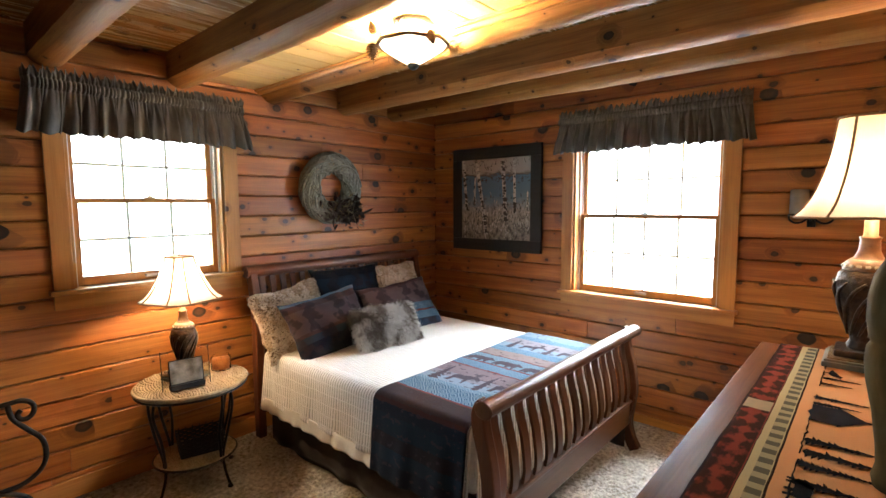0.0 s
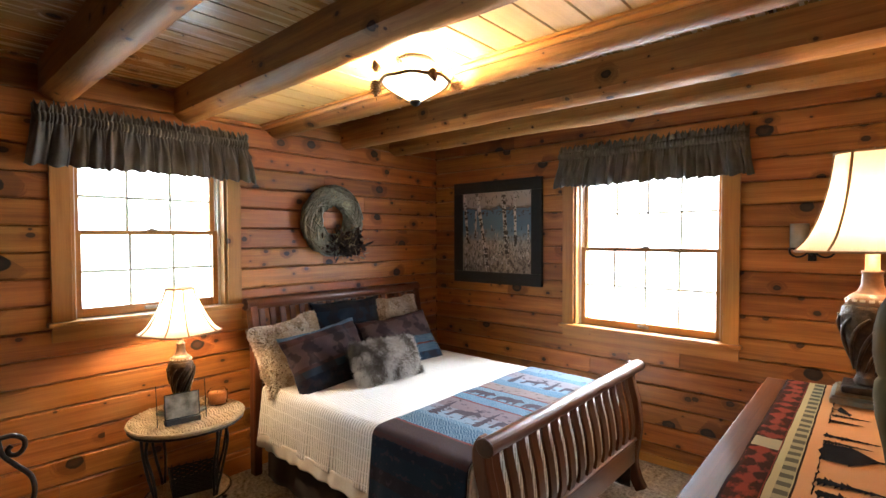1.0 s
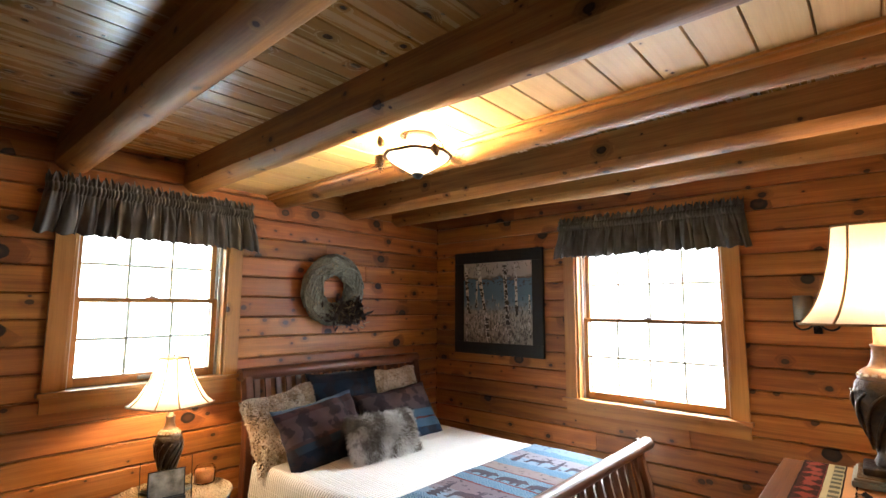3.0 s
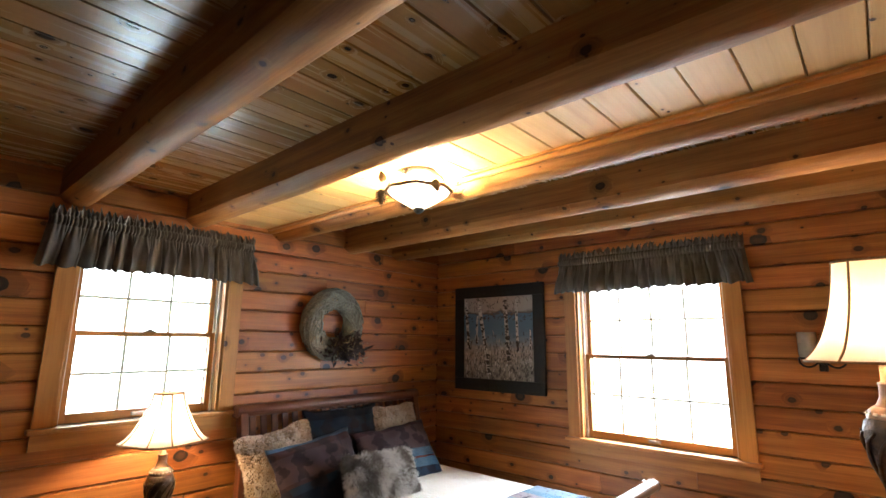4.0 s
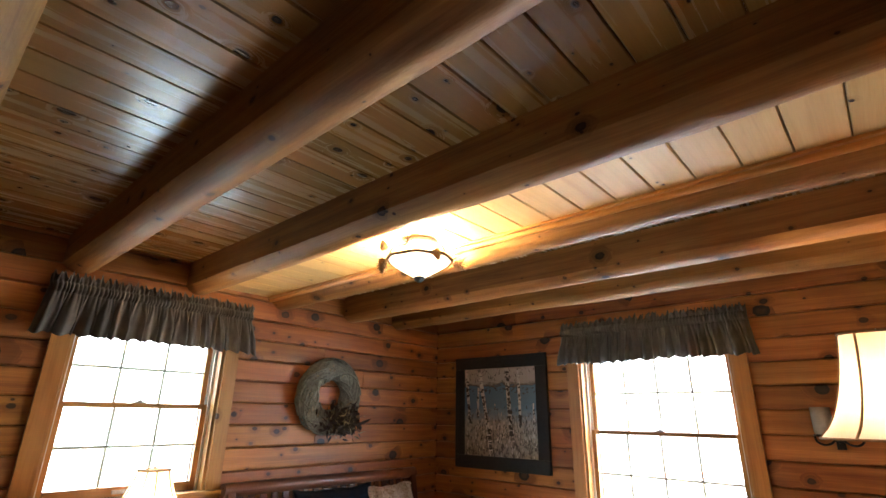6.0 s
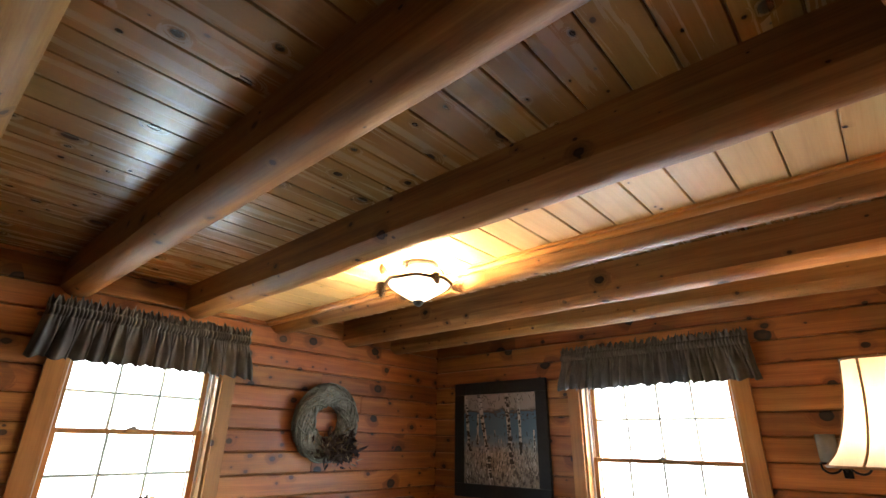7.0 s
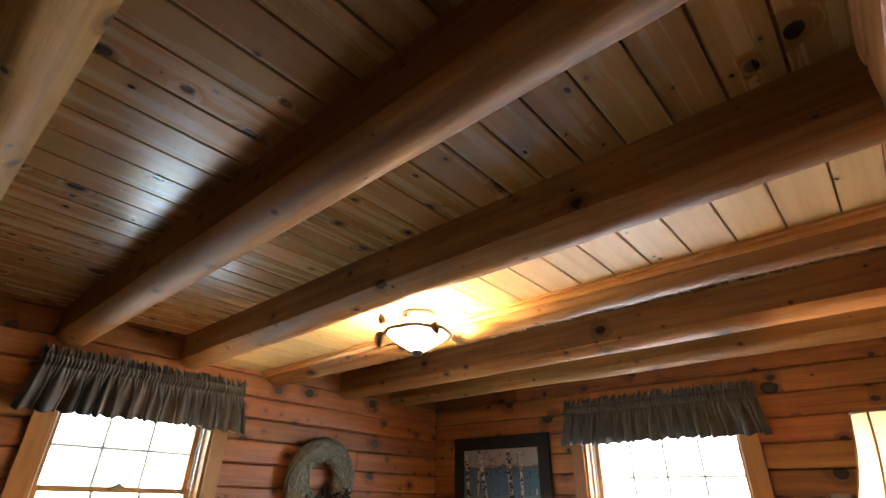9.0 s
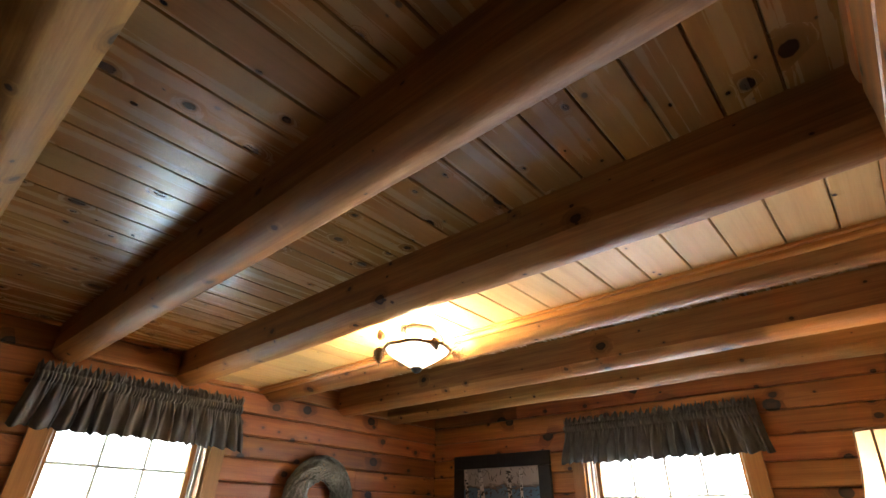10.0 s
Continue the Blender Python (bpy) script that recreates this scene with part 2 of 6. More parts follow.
def spline(pts, n=8):
    """Points on a smooth curve through pts."""
    p = [Vector(q) for q in pts]
    p = [2 * p[0] - p[1]] + p + [2 * p[-1] - p[-2]]
    out = []
    for i in range(1, len(p) - 2):
        for k in range(n):
            t = k / n
            a, b, c, d = p[i - 1:i + 3]
            out.append(0.5 * ((2 * b) + (c - a) * t + (2 * a - 5 * b + 4 * c - d) * t * t + (3 * b - a - 3 * c + d) * t ** 3))
    out.append(p[-2])
    return out


def prism(section, length, axis=0, bm=None, start=0.0):
    """A closed section (u, v), drawn along an axis: 0 gives (s, u, v), 1 gives (u, s, v), 2 gives (u, v, s)."""
    bm = bm or bmesh.new()

    def put(s, u, v):
        return (s, u, v) if axis == 0 else (u, s, v) if axis == 1 else (u, v, s)
    a = [bm.verts.new(put(start, u, v)) for u, v in section]
    b = [bm.verts.new(put(start + length, u, v)) for u, v in section]
    k = len(section)
    for i in range(k):
        bm.faces.new((a[i], a[(i + 1) % k], b[(i + 1) % k], b[i]))
    bm.faces.new(a[::-1])
    bm.faces.new(b)
    return bm


# ---------------------------------------------------------------- shell: walls with real openings
THICK = 0.26


def wall(name, m, length, top, opening=None, label=""):
    """A wall of the local x-z plane: boards face local -y, the backing lies behind at +y. opening: (a, b, z0, z1)."""
    bm = bmesh.new()
    y0, y1 = 0.024, THICK
    e = 0.30
    top += 0.10
    spans = [((-e, length + e), (-0.05, top))]
    if opening:
        a, b, z0, z1 = opening
        spans = [((-e, a), (-0.05, top)), ((b, length + e), (-0.05, top)), ((a, b), (-0.05, z0)), ((a, b), (z1, top))]
    for (xa, xb), (za, zb) in spans:
        box(bm, (xa, y0, za), (xb, y1, zb))
    ob = part(name, bm, BACKING)
    ob.matrix_world = m
    return tagged(ob, label, "wall", kind="structure")


BOARD_MESHES = {}


def board_mesh(length, height, mat):
    key = (round(length, 3), round(height, 3), mat.name)
    if key not in BOARD_MESHES:
        h = height - 0.003
        c = 0.0078
        sec = [(0.026, 0.0), (0.010, 0.0), (0.0008, c), (-0.0008, h * 0.35), (-0.0008, h * 0.65), (0.0008, h - c), (0.010, h), (0.026, h)]
        BOARD_MESHES[key] = mesh_of("board", prism(sec, key[0] - 0.0015, 0), mat)
    return BOARD_MESHES[key]


def clad(parent, length, top, first, opening=None, seed=1, mat=WALL_PINE):
    """Horizontal boards, course by course, cut round the opening and butted here and there."""
    rng = random.Random(seed)
    z = first - COURSE if first > 0 else first
    while z < top - 0.01:
        za, zb = max(z, 0.0), min(z + COURSE, top)
        runs = [(0.0, length)]
        if opening and zb > opening[2] + 0.002 and za < opening[3] - 0.002:
            for p, q in ((za, opening[2]), (opening[3], zb)):
                if q - p > 0.008:
                    ob = new("board", board_mesh(opening[1] - opening[0], q - p, mat))
                    ob.parent = parent
                    ob.matrix_local = pose(opening[0], 0.0, p)
            runs = [(0.0, opening[0]), (opening[1], length)]
        for a, b in runs:
            cuts = [a]
            if b - a > 1.6 and rng.random() < 0.55:
                cuts.append(a + (b - a) * rng.uniform(0.25, 0.75))
            cuts.append(b)
            for p, q in zip(cuts, cuts[1:]):
                if q - p < 0.02 or zb - za < 0.02:
                    continue
                ob = new("board", board_mesh(q - p, zb - za, mat))
                ob.parent = parent
                ob.matrix_local = pose(p, rng.uniform(-0.0012, 0.0012), za)
        z += COURSE


# local x of the north wall runs east; of the east wall, south; of the south wall, west; of the west wall, north
M_N = pose(WEST, NORTH, 0)
M_E = pose(EAST, NORTH, 0, 0, 0, -90)
M_S = pose(EAST, SOUTH, 0, 0, 0, 180)
M_W = pose(WEST, SOUTH, 0, 0, 0, 90)
OPEN_N = (WIN_N["a"] - WEST, WIN_N["b"] - WEST, WIN_N["z0"], WIN_N["z1"])
OPEN_E = (NORTH - WIN_E["b"], NORTH - WIN_E["a"], WIN_E["z0"], WIN_E["z1"])
LEN_NS, LEN_EW = EAST - WEST, NORTH - SOUTH
wall_north = wall("wall_north", M_N, LEN_NS, CEIL, OPEN_N, "honey-coloured knotty pine board wall behind the bed")
wall_east = wall("wall_east", M_E, LEN_EW, CEIL, OPEN_E, "honey-coloured knotty pine board wall with a wide window")
wall_south = wall("wall_south", M_S, LEN_NS, CEIL, None, "knotty pine board wall behind the dresser")
# out of view: set far back and dark to keep bounce off the beams
wall_west = wall("wall_west", M_W, LEN_EW, CEIL, None, "unseen plain board wall, darkened to cut bounced light")

bm = bmesh.new()
NXF, NYF = 400, 290
grid = [[bm.verts.new((WEST - 0.1 + (EAST - WEST + 0.2) * i / NXF, SOUTH - 0.1 + (NORTH - SOUTH + 0.2) * j / NYF,
                       -0.014 + 0.013 * noise.noise((i * 0.7, j * 0.7, 0.3)) + 0.008 * noise.noise((i * 0.23, j * 0.23, 5.0)))) for j in range(NYF + 1)] for i in range(NXF + 1)]
for i in range(NXF):
    for j in range(NYF):
        bm.faces.new((grid[i][j], grid[i + 1][j], grid[i + 1][j + 1], grid[i][j + 1]))
tagged(part("floor", bm, CARPET, smooth=True), "cream and tan deep-pile carpet", "carpet", kind="structure")

# ---------------------------------------------------------------- ceiling and beams
BEAMS = (-2.485, -1.875, -1.265, -0.655, -0.045, 0.565, 1.19, 1.775, 2.395, 2.90)
bm = bmesh.new()
rng = random.Random(4)
VG = 0.0045


def ceiling_plank(bm, x0, x1, y, w, z):
    sec = [(y + 0.0015, z + 0.02), (y + 0.0015, z + VG), (y + VG, z), (y + w - VG, z), (y + w - 0.0015, z + VG), (y + w - 0.0015, z + 0.02)]
    prism(sec, x1 - x0, 0, bm, x0)


PLANK = 0.128
for k in range(27):
    y = -0.311 + PLANK * k
    x = WEST
    stops = [rng.uniform(WEST, -0.9)]
    for e in (*stops, EAST):
        if e - x > 0.05:
            ceiling_plank(bm, x, e - 0.001, max(y, SOUTH), min(y + PLANK, NORTH) - max(y, SOUTH), CEIL + rng.uniform(0, 0.001))
        x = e
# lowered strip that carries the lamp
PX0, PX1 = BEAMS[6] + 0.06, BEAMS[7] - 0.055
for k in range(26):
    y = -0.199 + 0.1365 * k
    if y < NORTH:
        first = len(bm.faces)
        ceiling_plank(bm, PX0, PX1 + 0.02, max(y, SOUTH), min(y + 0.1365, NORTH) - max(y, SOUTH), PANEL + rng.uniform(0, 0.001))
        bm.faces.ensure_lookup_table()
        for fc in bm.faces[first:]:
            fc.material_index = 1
# moulding between the strip and the beam beside it
TX1 = BEAMS[7] - 0.074
first = len(bm.faces)
box(bm, (TX1 - 0.052, SOUTH, PANEL - 0.011), (TX1, NORTH, PANEL - 0.0005), 0.002)
prism([(TX1 - 0.016 + 0.017 * math.cos(t), PANEL - 0.013 + 0.017 * math.sin(t)) for t in [2 * math.pi * q / 14 for q in range(14)]], NORTH - SOUTH, 1, bm, SOUTH)
bm.faces.ensure_lookup_table()
for fc in bm.faces[first:]:
    fc.material_index = 2
box(bm, (WEST - 0.2, SOUTH - 0.2, CEIL + 0.021), (EAST + 0.2, NORTH + 0.2, CEIL + 0.12))
tagged(part("ceiling", bm, (CEIL_PINE, PANEL_PINE, TRIM_Y)), "tongue-and-groove pine plank ceiling with a lowered strip", "ceiling", kind="structure")


def beam(x, z0, seed, half=0.078, belly=0.044):
    """A log joist: sawn upright sides that meet a round peeled belly at a soft arris, uneven along its length."""
    bm = bmesh.new()
    uvl = bm.loops.layers.uv.new("UVMap")
    rad = (half * half + belly * belly) / (2 * belly)
    reach, n = math.asin(half / rad), 16
    side = [CEIL + 0.01, CEIL - 0.03, CEIL - 0.07, z0 + belly + 0.016]
    sec = [(-half, z) for z in side]
    sec += [(rad * math.sin(a), z0 + rad - rad * math.cos(a)) for a in [-reach + 2 * reach * i / n for i in range(n + 1)]]
    sec += [(half, z) for z in side[::-1]]
    run = [0.0]
    for (a, b), (c, d) in zip(sec, sec[1:]):
        run.append(run[-1] + math.hypot(c - a, d - b))
    steps = 90
    rings = []
    ys = [SOUTH - 0.02 + (NORTH - SOUTH + 0.04) * q / steps for q in range(steps + 1)]
    for y in ys:
        ring = []
        for u, v in sec:
            low = max(0.0, min(1.0, (z0 + belly + 0.03 - v) / 0.04))
            lump = 0.0065 * noise.noise((y * 1.7, u * 9, seed + 3.3)) + 0.0028 * noise.noise((y * 7.0, u * 26, seed + 1.1)) * low
            ring.append(bm.verts.new((u * (1 + 0.035 * noise.noise((y * 1.3, seed, u * 6))) + 0.004 * noise.noise((y * 0.9, seed + 9, 0)), y, v + (lump if v < CEIL - 0.05 else 0))))
        rings.append(ring)
    k = len(sec)
    for q in range(steps):
        a, b = rings[q], rings[q + 1]
        for i in range(k - 1):
            fc = bm.faces.new((a[i], a[i + 1], b[i + 1], b[i]))
            for lp, uv in zip(fc.loops, ((ys[q], run[i]), (ys[q], run[i + 1]), (ys[q + 1], run[i + 1]), (ys[q + 1], run[i]))):
                lp[uvl].uv = uv
        bm.faces.new((a[k - 1], a[0], b[0], b[k - 1]))
    bm.faces.new(rings[0][::-1])
    bm.faces.new(rings[-1])
    ob = part("ceiling_beam", bm, BEAM_PINE, smooth=True)
    ob.data.set_sharp_from_angle(angle=radians(24))
    ob.location = (x, 0, 0)
    return tagged(ob, "peeled log ceiling beam of varnished pine with sawn sides", "beam", "ceiling beams", "structure")


for i, x in enumerate(BEAMS):
    beam(x, 2.238 if i < 9 else 2.250, 3.7 * i + 1)

# ---------------------------------------------------------------- more materials
BED_WOOD = pine("dark cherry bed wood", (0.140, 0.050, 0.021), (0.092, 0.032, 0.013), (0.050, 0.017, 0.007), 2, 0.34, 0.0, gloss=0.3, streak=0.8)
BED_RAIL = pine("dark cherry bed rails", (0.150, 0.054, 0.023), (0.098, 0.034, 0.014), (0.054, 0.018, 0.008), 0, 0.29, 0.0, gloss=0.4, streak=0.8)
OAK = pine("red-brown stained oak", (0.150, 0.052, 0.020), (0.105, 0.035, 0.013), (0.055, 0.017, 0.007), 0, 0.30, 0.0, gloss=0.015)
VALANCE = speckled("grey-brown linen", (0.078, 0.073, 0.065), (0.158, 0.149, 0.133), 420, 0.9, relief=0.35, distance=0.001, stretch=(1, 1, 0.35), sheen=0.2)
SKIRT = speckled("dark brown bed skirt", (0.022, 0.014, 0.012), (0.045, 0.030, 0.026), 200, 0.9, relief=0.3, distance=0.001, sheen=0.2)
MATTRESS = speckled("white ticking", (0.62, 0.60, 0.56), (0.74, 0.72, 0.68), 40, 0.9)
SHAG = speckled("tan and grey shag yarn", (0.36, 0.255, 0.165), (0.72, 0.59, 0.455), 75, 0.95, relief=0.3, sheen=0.2)
SHAG_LIGHT = speckled("pale shag yarn", (0.52, 0.42, 0.325), (0.90, 0.82, 0.73), 75, 0.95, relief=0.3, sheen=0.2)
# ground kept darker than the yarn, as painted shade between the tufts
SHAG_GROUND = speckled("brown shag ground weave with tuft shade", (0.17, 0.120, 0.080), (0.30, 0.225, 0.165), 60, 0.95, relief=0.3)
FUR_LIGHT = speckled("pale grey fur", (0.50, 0.48, 0.46), (0.84, 0.82, 0.79), 14, 0.8, relief=0, sheen=0.4)
FUR_DARK = speckled("dark grey-brown fur tips", (0.050, 0.040, 0.033), (0.20, 0.165, 0.135), 30, 0.8, relief=0, sheen=0.4)
LAMP_BODY = speckled("antiqued bronze lamp body", (0.009, 0.006, 0.004), (0.095, 0.055, 0.027), 34, 0.36, 0.35, 0.8, 0.010)
LAMP_NECK = speckled("brown marbled resin", (0.16, 0.085, 0.045), (0.36, 0.21, 0.12), 38, 0.32, 0.0, 0.2, 0.003)
GILT = speckled("worn gilt bronze", (0.13, 0.08, 0.035), (0.34, 0.225, 0.105), 50, 0.5, 0.3, 0.3, 0.003)
LAMP_FOOT = speckled("verdigris and bronze foot", (0.15, 0.24, 0.215), (0.24, 0.16, 0.09), 22, 0.4, 0.2, 0.5, 0.005)
LAMP_TRIM = speckled("brown corded shade trim", (0.20, 0.105, 0.045), (0.34, 0.20, 0.095), 120, 0.8)
SEAGRASS = speckled("woven seagrass", (0.20, 0.130, 0.062), (0.66, 0.52, 0.33), 200, 0.8, relief=0.35, distance=0.002, stretch=(1, 0.45, 1))
BASKET = speckled("black wicker", (0.006, 0.005, 0.005), (0.022, 0.018, 0.016), 90, 0.5)
AMBER_WAX = speckled("amber candle wax", (0.58, 0.20, 0.06), (0.74, 0.32, 0.11), 18, 0.45, relief=0.1)
PHOTO = speckled("faded photograph", (0.07, 0.065, 0.05), (0.64, 0.57, 0.45), 16, 0.25, relief=0)
BLACK_FRAME = speckled("black painted frame wood", (0.010, 0.010, 0.010), (0.020, 0.019, 0.018), 40, 0.62)
VINE = speckled("grey-green dried vine", (0.12, 0.125, 0.095), (0.33, 0.33, 0.27), 70, 0.85, relief=0.5)
LEAF_DARK = speckled("dried brown leaves", (0.022, 0.013, 0.010), (0.075, 0.045, 0.032), 60, 0.75)
STRAW = speckled("dried straw and berries", (0.20, 0.145, 0.07), (0.42, 0.34, 0.21), 60, 0.8)
CARVED = speckled("olive-brown carved wood", (0.040, 0.028, 0.011), (0.095, 0.068, 0.030), 30, 0.86, relief=0.5, distance=0.004, stretch=(1, 1, 0.3))
CONE = speckled("bronze pine cone metal", (0.10, 0.055, 0.025), (0.30, 0.18, 0.08), 50, 0.45, 0.5)
CUP = speckled("smoky candle cup", (0.26, 0.255, 0.225), (0.40, 0.39, 0.35), 20, 0.25)
BRASS = speckled("dull metal catch", (0.25, 0.24, 0.22), (0.42, 0.40, 0.37), 60, 0.35, 0.8)
JAR_GLASS = clear_glass("jar glass", (0.98, 0.97, 0.95))
JAR_GLASS.node_tree.nodes["Principled BSDF"].inputs["IOR"].default_value = 1.03


def shade_cloth(name, color, amount):
    """Cloth or frosted glass that the bulb shines through."""
    m, nt, bsdf = nodes_of(name)
    vec, rnd = shifted(nt)
    g = noise_tex(nt, mapped(nt, vec, (1, 1, 0.2)), 180, 3.0)
    col = mix_rgb(nt, g, tuple(c * 0.92 for c in color), color)
    nt.links.new(col, bsdf.inputs["Base Color"])
    bsdf.inputs["Roughness"].default_value = 0.7
    tr = nt.nodes.new("ShaderNodeBsdfTranslucent")
    nt.links.new(col, tr.inputs[0])
    mixn = nt.nodes.new("ShaderNodeMixShader")
    mixn.inputs[0].default_value = amount
    nt.links.new(bsdf.outputs[0], mixn.inputs[1])
    nt.links.new(tr.outputs[0], mixn.inputs[2])
    nt.links.new(mixn.outputs[0], nt.nodes["Material Output"].inputs[0])
    return m


SHADE = shade_cloth("cream lampshade silk", (0.82, 0.735, 0.60), 0.42)
BOWL = shade_cloth("frosted alabaster glass", (0.95, 0.92, 0.86), 0.48)
# the glass holds the bulbs and glows all through
BOWL.node_tree.nodes["Principled BSDF"].inputs["Emission Color"].default_value = (1.0, 0.90, 0.72, 1)
BOWL.node_tree.nodes["Principled BSDF"].inputs["Emission Strength"].default_value = 3.0


def spread_material():
    """White quilted cotton: fine ribs across, a stitched line every 12 cm."""
    m, nt, bsdf = nodes_of("white ribbed bedspread")
    uv = nt.nodes.new("ShaderNodeUVMap").outputs[0]
    sep = nt.nodes.new("ShaderNodeSeparateXYZ")
    nt.links.new(uv, sep.inputs[0])
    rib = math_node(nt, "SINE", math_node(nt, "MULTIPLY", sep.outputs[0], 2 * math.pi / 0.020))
    row = math_node(nt, "FRACT", math_node(nt, "DIVIDE", sep.outputs[1], 0.058))
    line = math_node(nt, "LESS_THAN", math_node(nt, "ABSOLUTE", math_node(nt, "SUBTRACT", row, 0.5)), 0.045)
    broad = noise_tex(nt, uv, 5.0, 3.0)
    fine = noise_tex(nt, uv, 300.0, 2.0)
    # shade in the grooves between the ribs is put into the colour
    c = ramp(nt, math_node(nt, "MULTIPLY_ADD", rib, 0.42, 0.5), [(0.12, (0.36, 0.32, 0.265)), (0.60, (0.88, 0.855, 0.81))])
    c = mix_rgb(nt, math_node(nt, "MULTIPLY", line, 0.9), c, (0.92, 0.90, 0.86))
    c = mix_rgb(nt, math_node(nt, "MULTIPLY", broad, 0.25), c, (0.74, 0.70, 0.63))
    nt.links.new(c, bsdf.inputs["Base Color"])
    bsdf.inputs["Roughness"].default_value = 0.9
    h = math_node(nt, "MULTIPLY_ADD", fine, 0.4, math_node(nt, "MAXIMUM", rib, math_node(nt, "MULTIPLY", line, 1.4)))
    bump(nt, bsdf, h, 0.5, 0.004)
    return m


def woven_print(name, bands, dark=1.0, fig_size=(11, 24.0, 1), lift=0.535):
    """Woven lodge pattern: bands along the cloth's second UV axis, zigzag rows and dark woven figures."""
    m, nt, bsdf = nodes_of(name)
    uv = nt.nodes.new("ShaderNodeUVMap").outputs[0]
    sep = nt.nodes.new("ShaderNodeSeparateXYZ")
    nt.links.new(uv, sep.inputs[0])
    u, v = sep.outputs[0], sep.outputs[1]
    wobble = noise_tex(nt, uv, 40.0, 2.0)
    vv = math_node(nt, "MULTIPLY_ADD", wobble, 0.008, v)
    n = nt.nodes.new("ShaderNodeValToRGB")
    nt.links.new(vv, n.inputs[0])
    n.color_ramp.interpolation = "CONSTANT"
    el = n.color_ramp.elements
    while len(el) < len(bands):
        el.new(0.5)
    for e, (p, c) in zip(el, bands):
        e.position, e.color = p, (*[x * dark for x in c], 1)
    col = n.outputs[0]
    # nested scroll diamonds in the bluer bands
    a = math_node(nt, "ABSOLUTE", math_node(nt, "SUBTRACT", math_node(nt, "FRACT", math_node(nt, "MULTIPLY", u, 13.0)), 0.5))
    b = math_node(nt, "ABSOLUTE", math_node(nt, "SUBTRACT", math_node(nt, "FRACT", math_node(nt, "MULTIPLY", v, 22.0)), 0.5))
    lat = math_node(nt, "GREATER_THAN", math_node(nt, "SINE", math_node(nt, "MULTIPLY", math_node(nt, "ADD", a, b), 2 * math.pi * 4.2)), 0.05)
    sc = nt.nodes.new("ShaderNodeSeparateColor")
    nt.links.new(col, sc.inputs[0])
    blue = math_node(nt, "MULTIPLY", math_node(nt, "GREATER_THAN", sc.outputs[2], math_node(nt, "MULTIPLY", sc.outputs[0], 1.9)), math_node(nt, "GREATER_THAN", sc.outputs[2], 0.10))
    col = mix_rgb(nt, math_node(nt, "MULTIPLY", math_node(nt, "MULTIPLY", lat, blue), 0.6), col, (0.24 * dark, 0.33 * dark, 0.40 * dark))
    # blot-like figures in the mauve bands
    fig = noise_tex(nt, mapped(nt, uv, fig_size), 1.0, 2.5, 0.5)
    mask = math_node(nt, "MULTIPLY", math_node(nt, "SUBTRACT", fig, lift), 40.0, clamp=True)
    mask = math_node(nt, "MULTIPLY", mask, math_node(nt, "SUBTRACT", 1.0, blue))
    col = mix_rgb(nt, math_node(nt, "MULTIPLY", mask, 0.75), col, (0.040 * dark, 0.028 * dark, 0.036 * dark))
    thread = noise_tex(nt, mapped(nt, uv, (900, 300, 1)), 1.0, 2.0)
    col = mix_rgb(nt, math_node(nt, "MULTIPLY", thread, 0.30), col, (0.02, 0.02, 0.025))
    nt.links.new(col, bsdf.inputs["Base Color"])
    bsdf.inputs["Roughness"].default_value = 0.95
    bsdf.inputs["Sheen Weight"].default_value = 0.05
    bsdf.inputs["Specular IOR Level"].default_value = 0.02
    bump(nt, bsdf, thread, 0.35, 0.002)
    return m


NAVY, MAROON, TEAL = (0.012, 0.020, 0.038), (0.050, 0.024, 0.024), (0.055, 0.140, 0.225)
SKY_PALE, ROSE, RUST, LAKE = (0.20, 0.265, 0.335), (0.185, 0.140, 0.155), (0.15, 0.042, 0.040), (0.085, 0.165, 0.245)
# near teal band deepened, far bands paler: daylight's falloff is in the weave colours
THROW = woven_print("lodge throw weave", [(0.0, (0.010, 0.014, 0.024)), (0.05, (0.011, 0.020, 0.032)), (0.085, (0.018, 0.014, 0.019)), (0.12, (0.009, 0.018, 0.030)), (0.17, (0.010, 0.014, 0.024)), (0.198, (0.050, 0.020, 0.020)), (0.208, (0.042, 0.026, 0.027)), (0.285, RUST), (0.292, (0.028, 0.082, 0.145)), (0.365, LAKE), (0.385, SKY_PALE),
                                      (0.425, (0.205, 0.200, 0.235)), (0.455, ROSE), (0.525, RUST), (0.533, TEAL), (0.580, RUST), (0.588, (0.085, 0.16, 0.21)), (0.670, RUST), (0.678, (0.25, 0.185, 0.175)), (0.735, TEAL), (0.785, SKY_PALE), (0.83, (0.26, 0.225, 0.25)), (0.90, TEAL), (0.94, SKY_PALE)], 1.0, (30, 60.0, 1), 0.60)
PRINT_DARK = woven_print("dark lodge pillow weave", [(0.0, NAVY), (0.30, (0.03, 0.055, 0.085)), (0.40, (0.10, 0.05, 0.05)), (0.45, (0.13, 0.085, 0.09)), (0.82, (0.10, 0.05, 0.05)), (0.93, (0.10, 0.22, 0.36))], 0.42, (10, 4.5, 1), 0.50)
PRINT_BLUE = woven_print("blue lodge pillow weave", [(0.0, (0.03, 0.06, 0.11)), (0.16, TEAL), (0.30, (0.20, 0.06, 0.05)), (0.33, TEAL), (0.47, (0.14, 0.095, 0.10)), (0.90, (0.10, 0.05, 0.05))], 0.62, (10, 4.5, 1), 0.50)
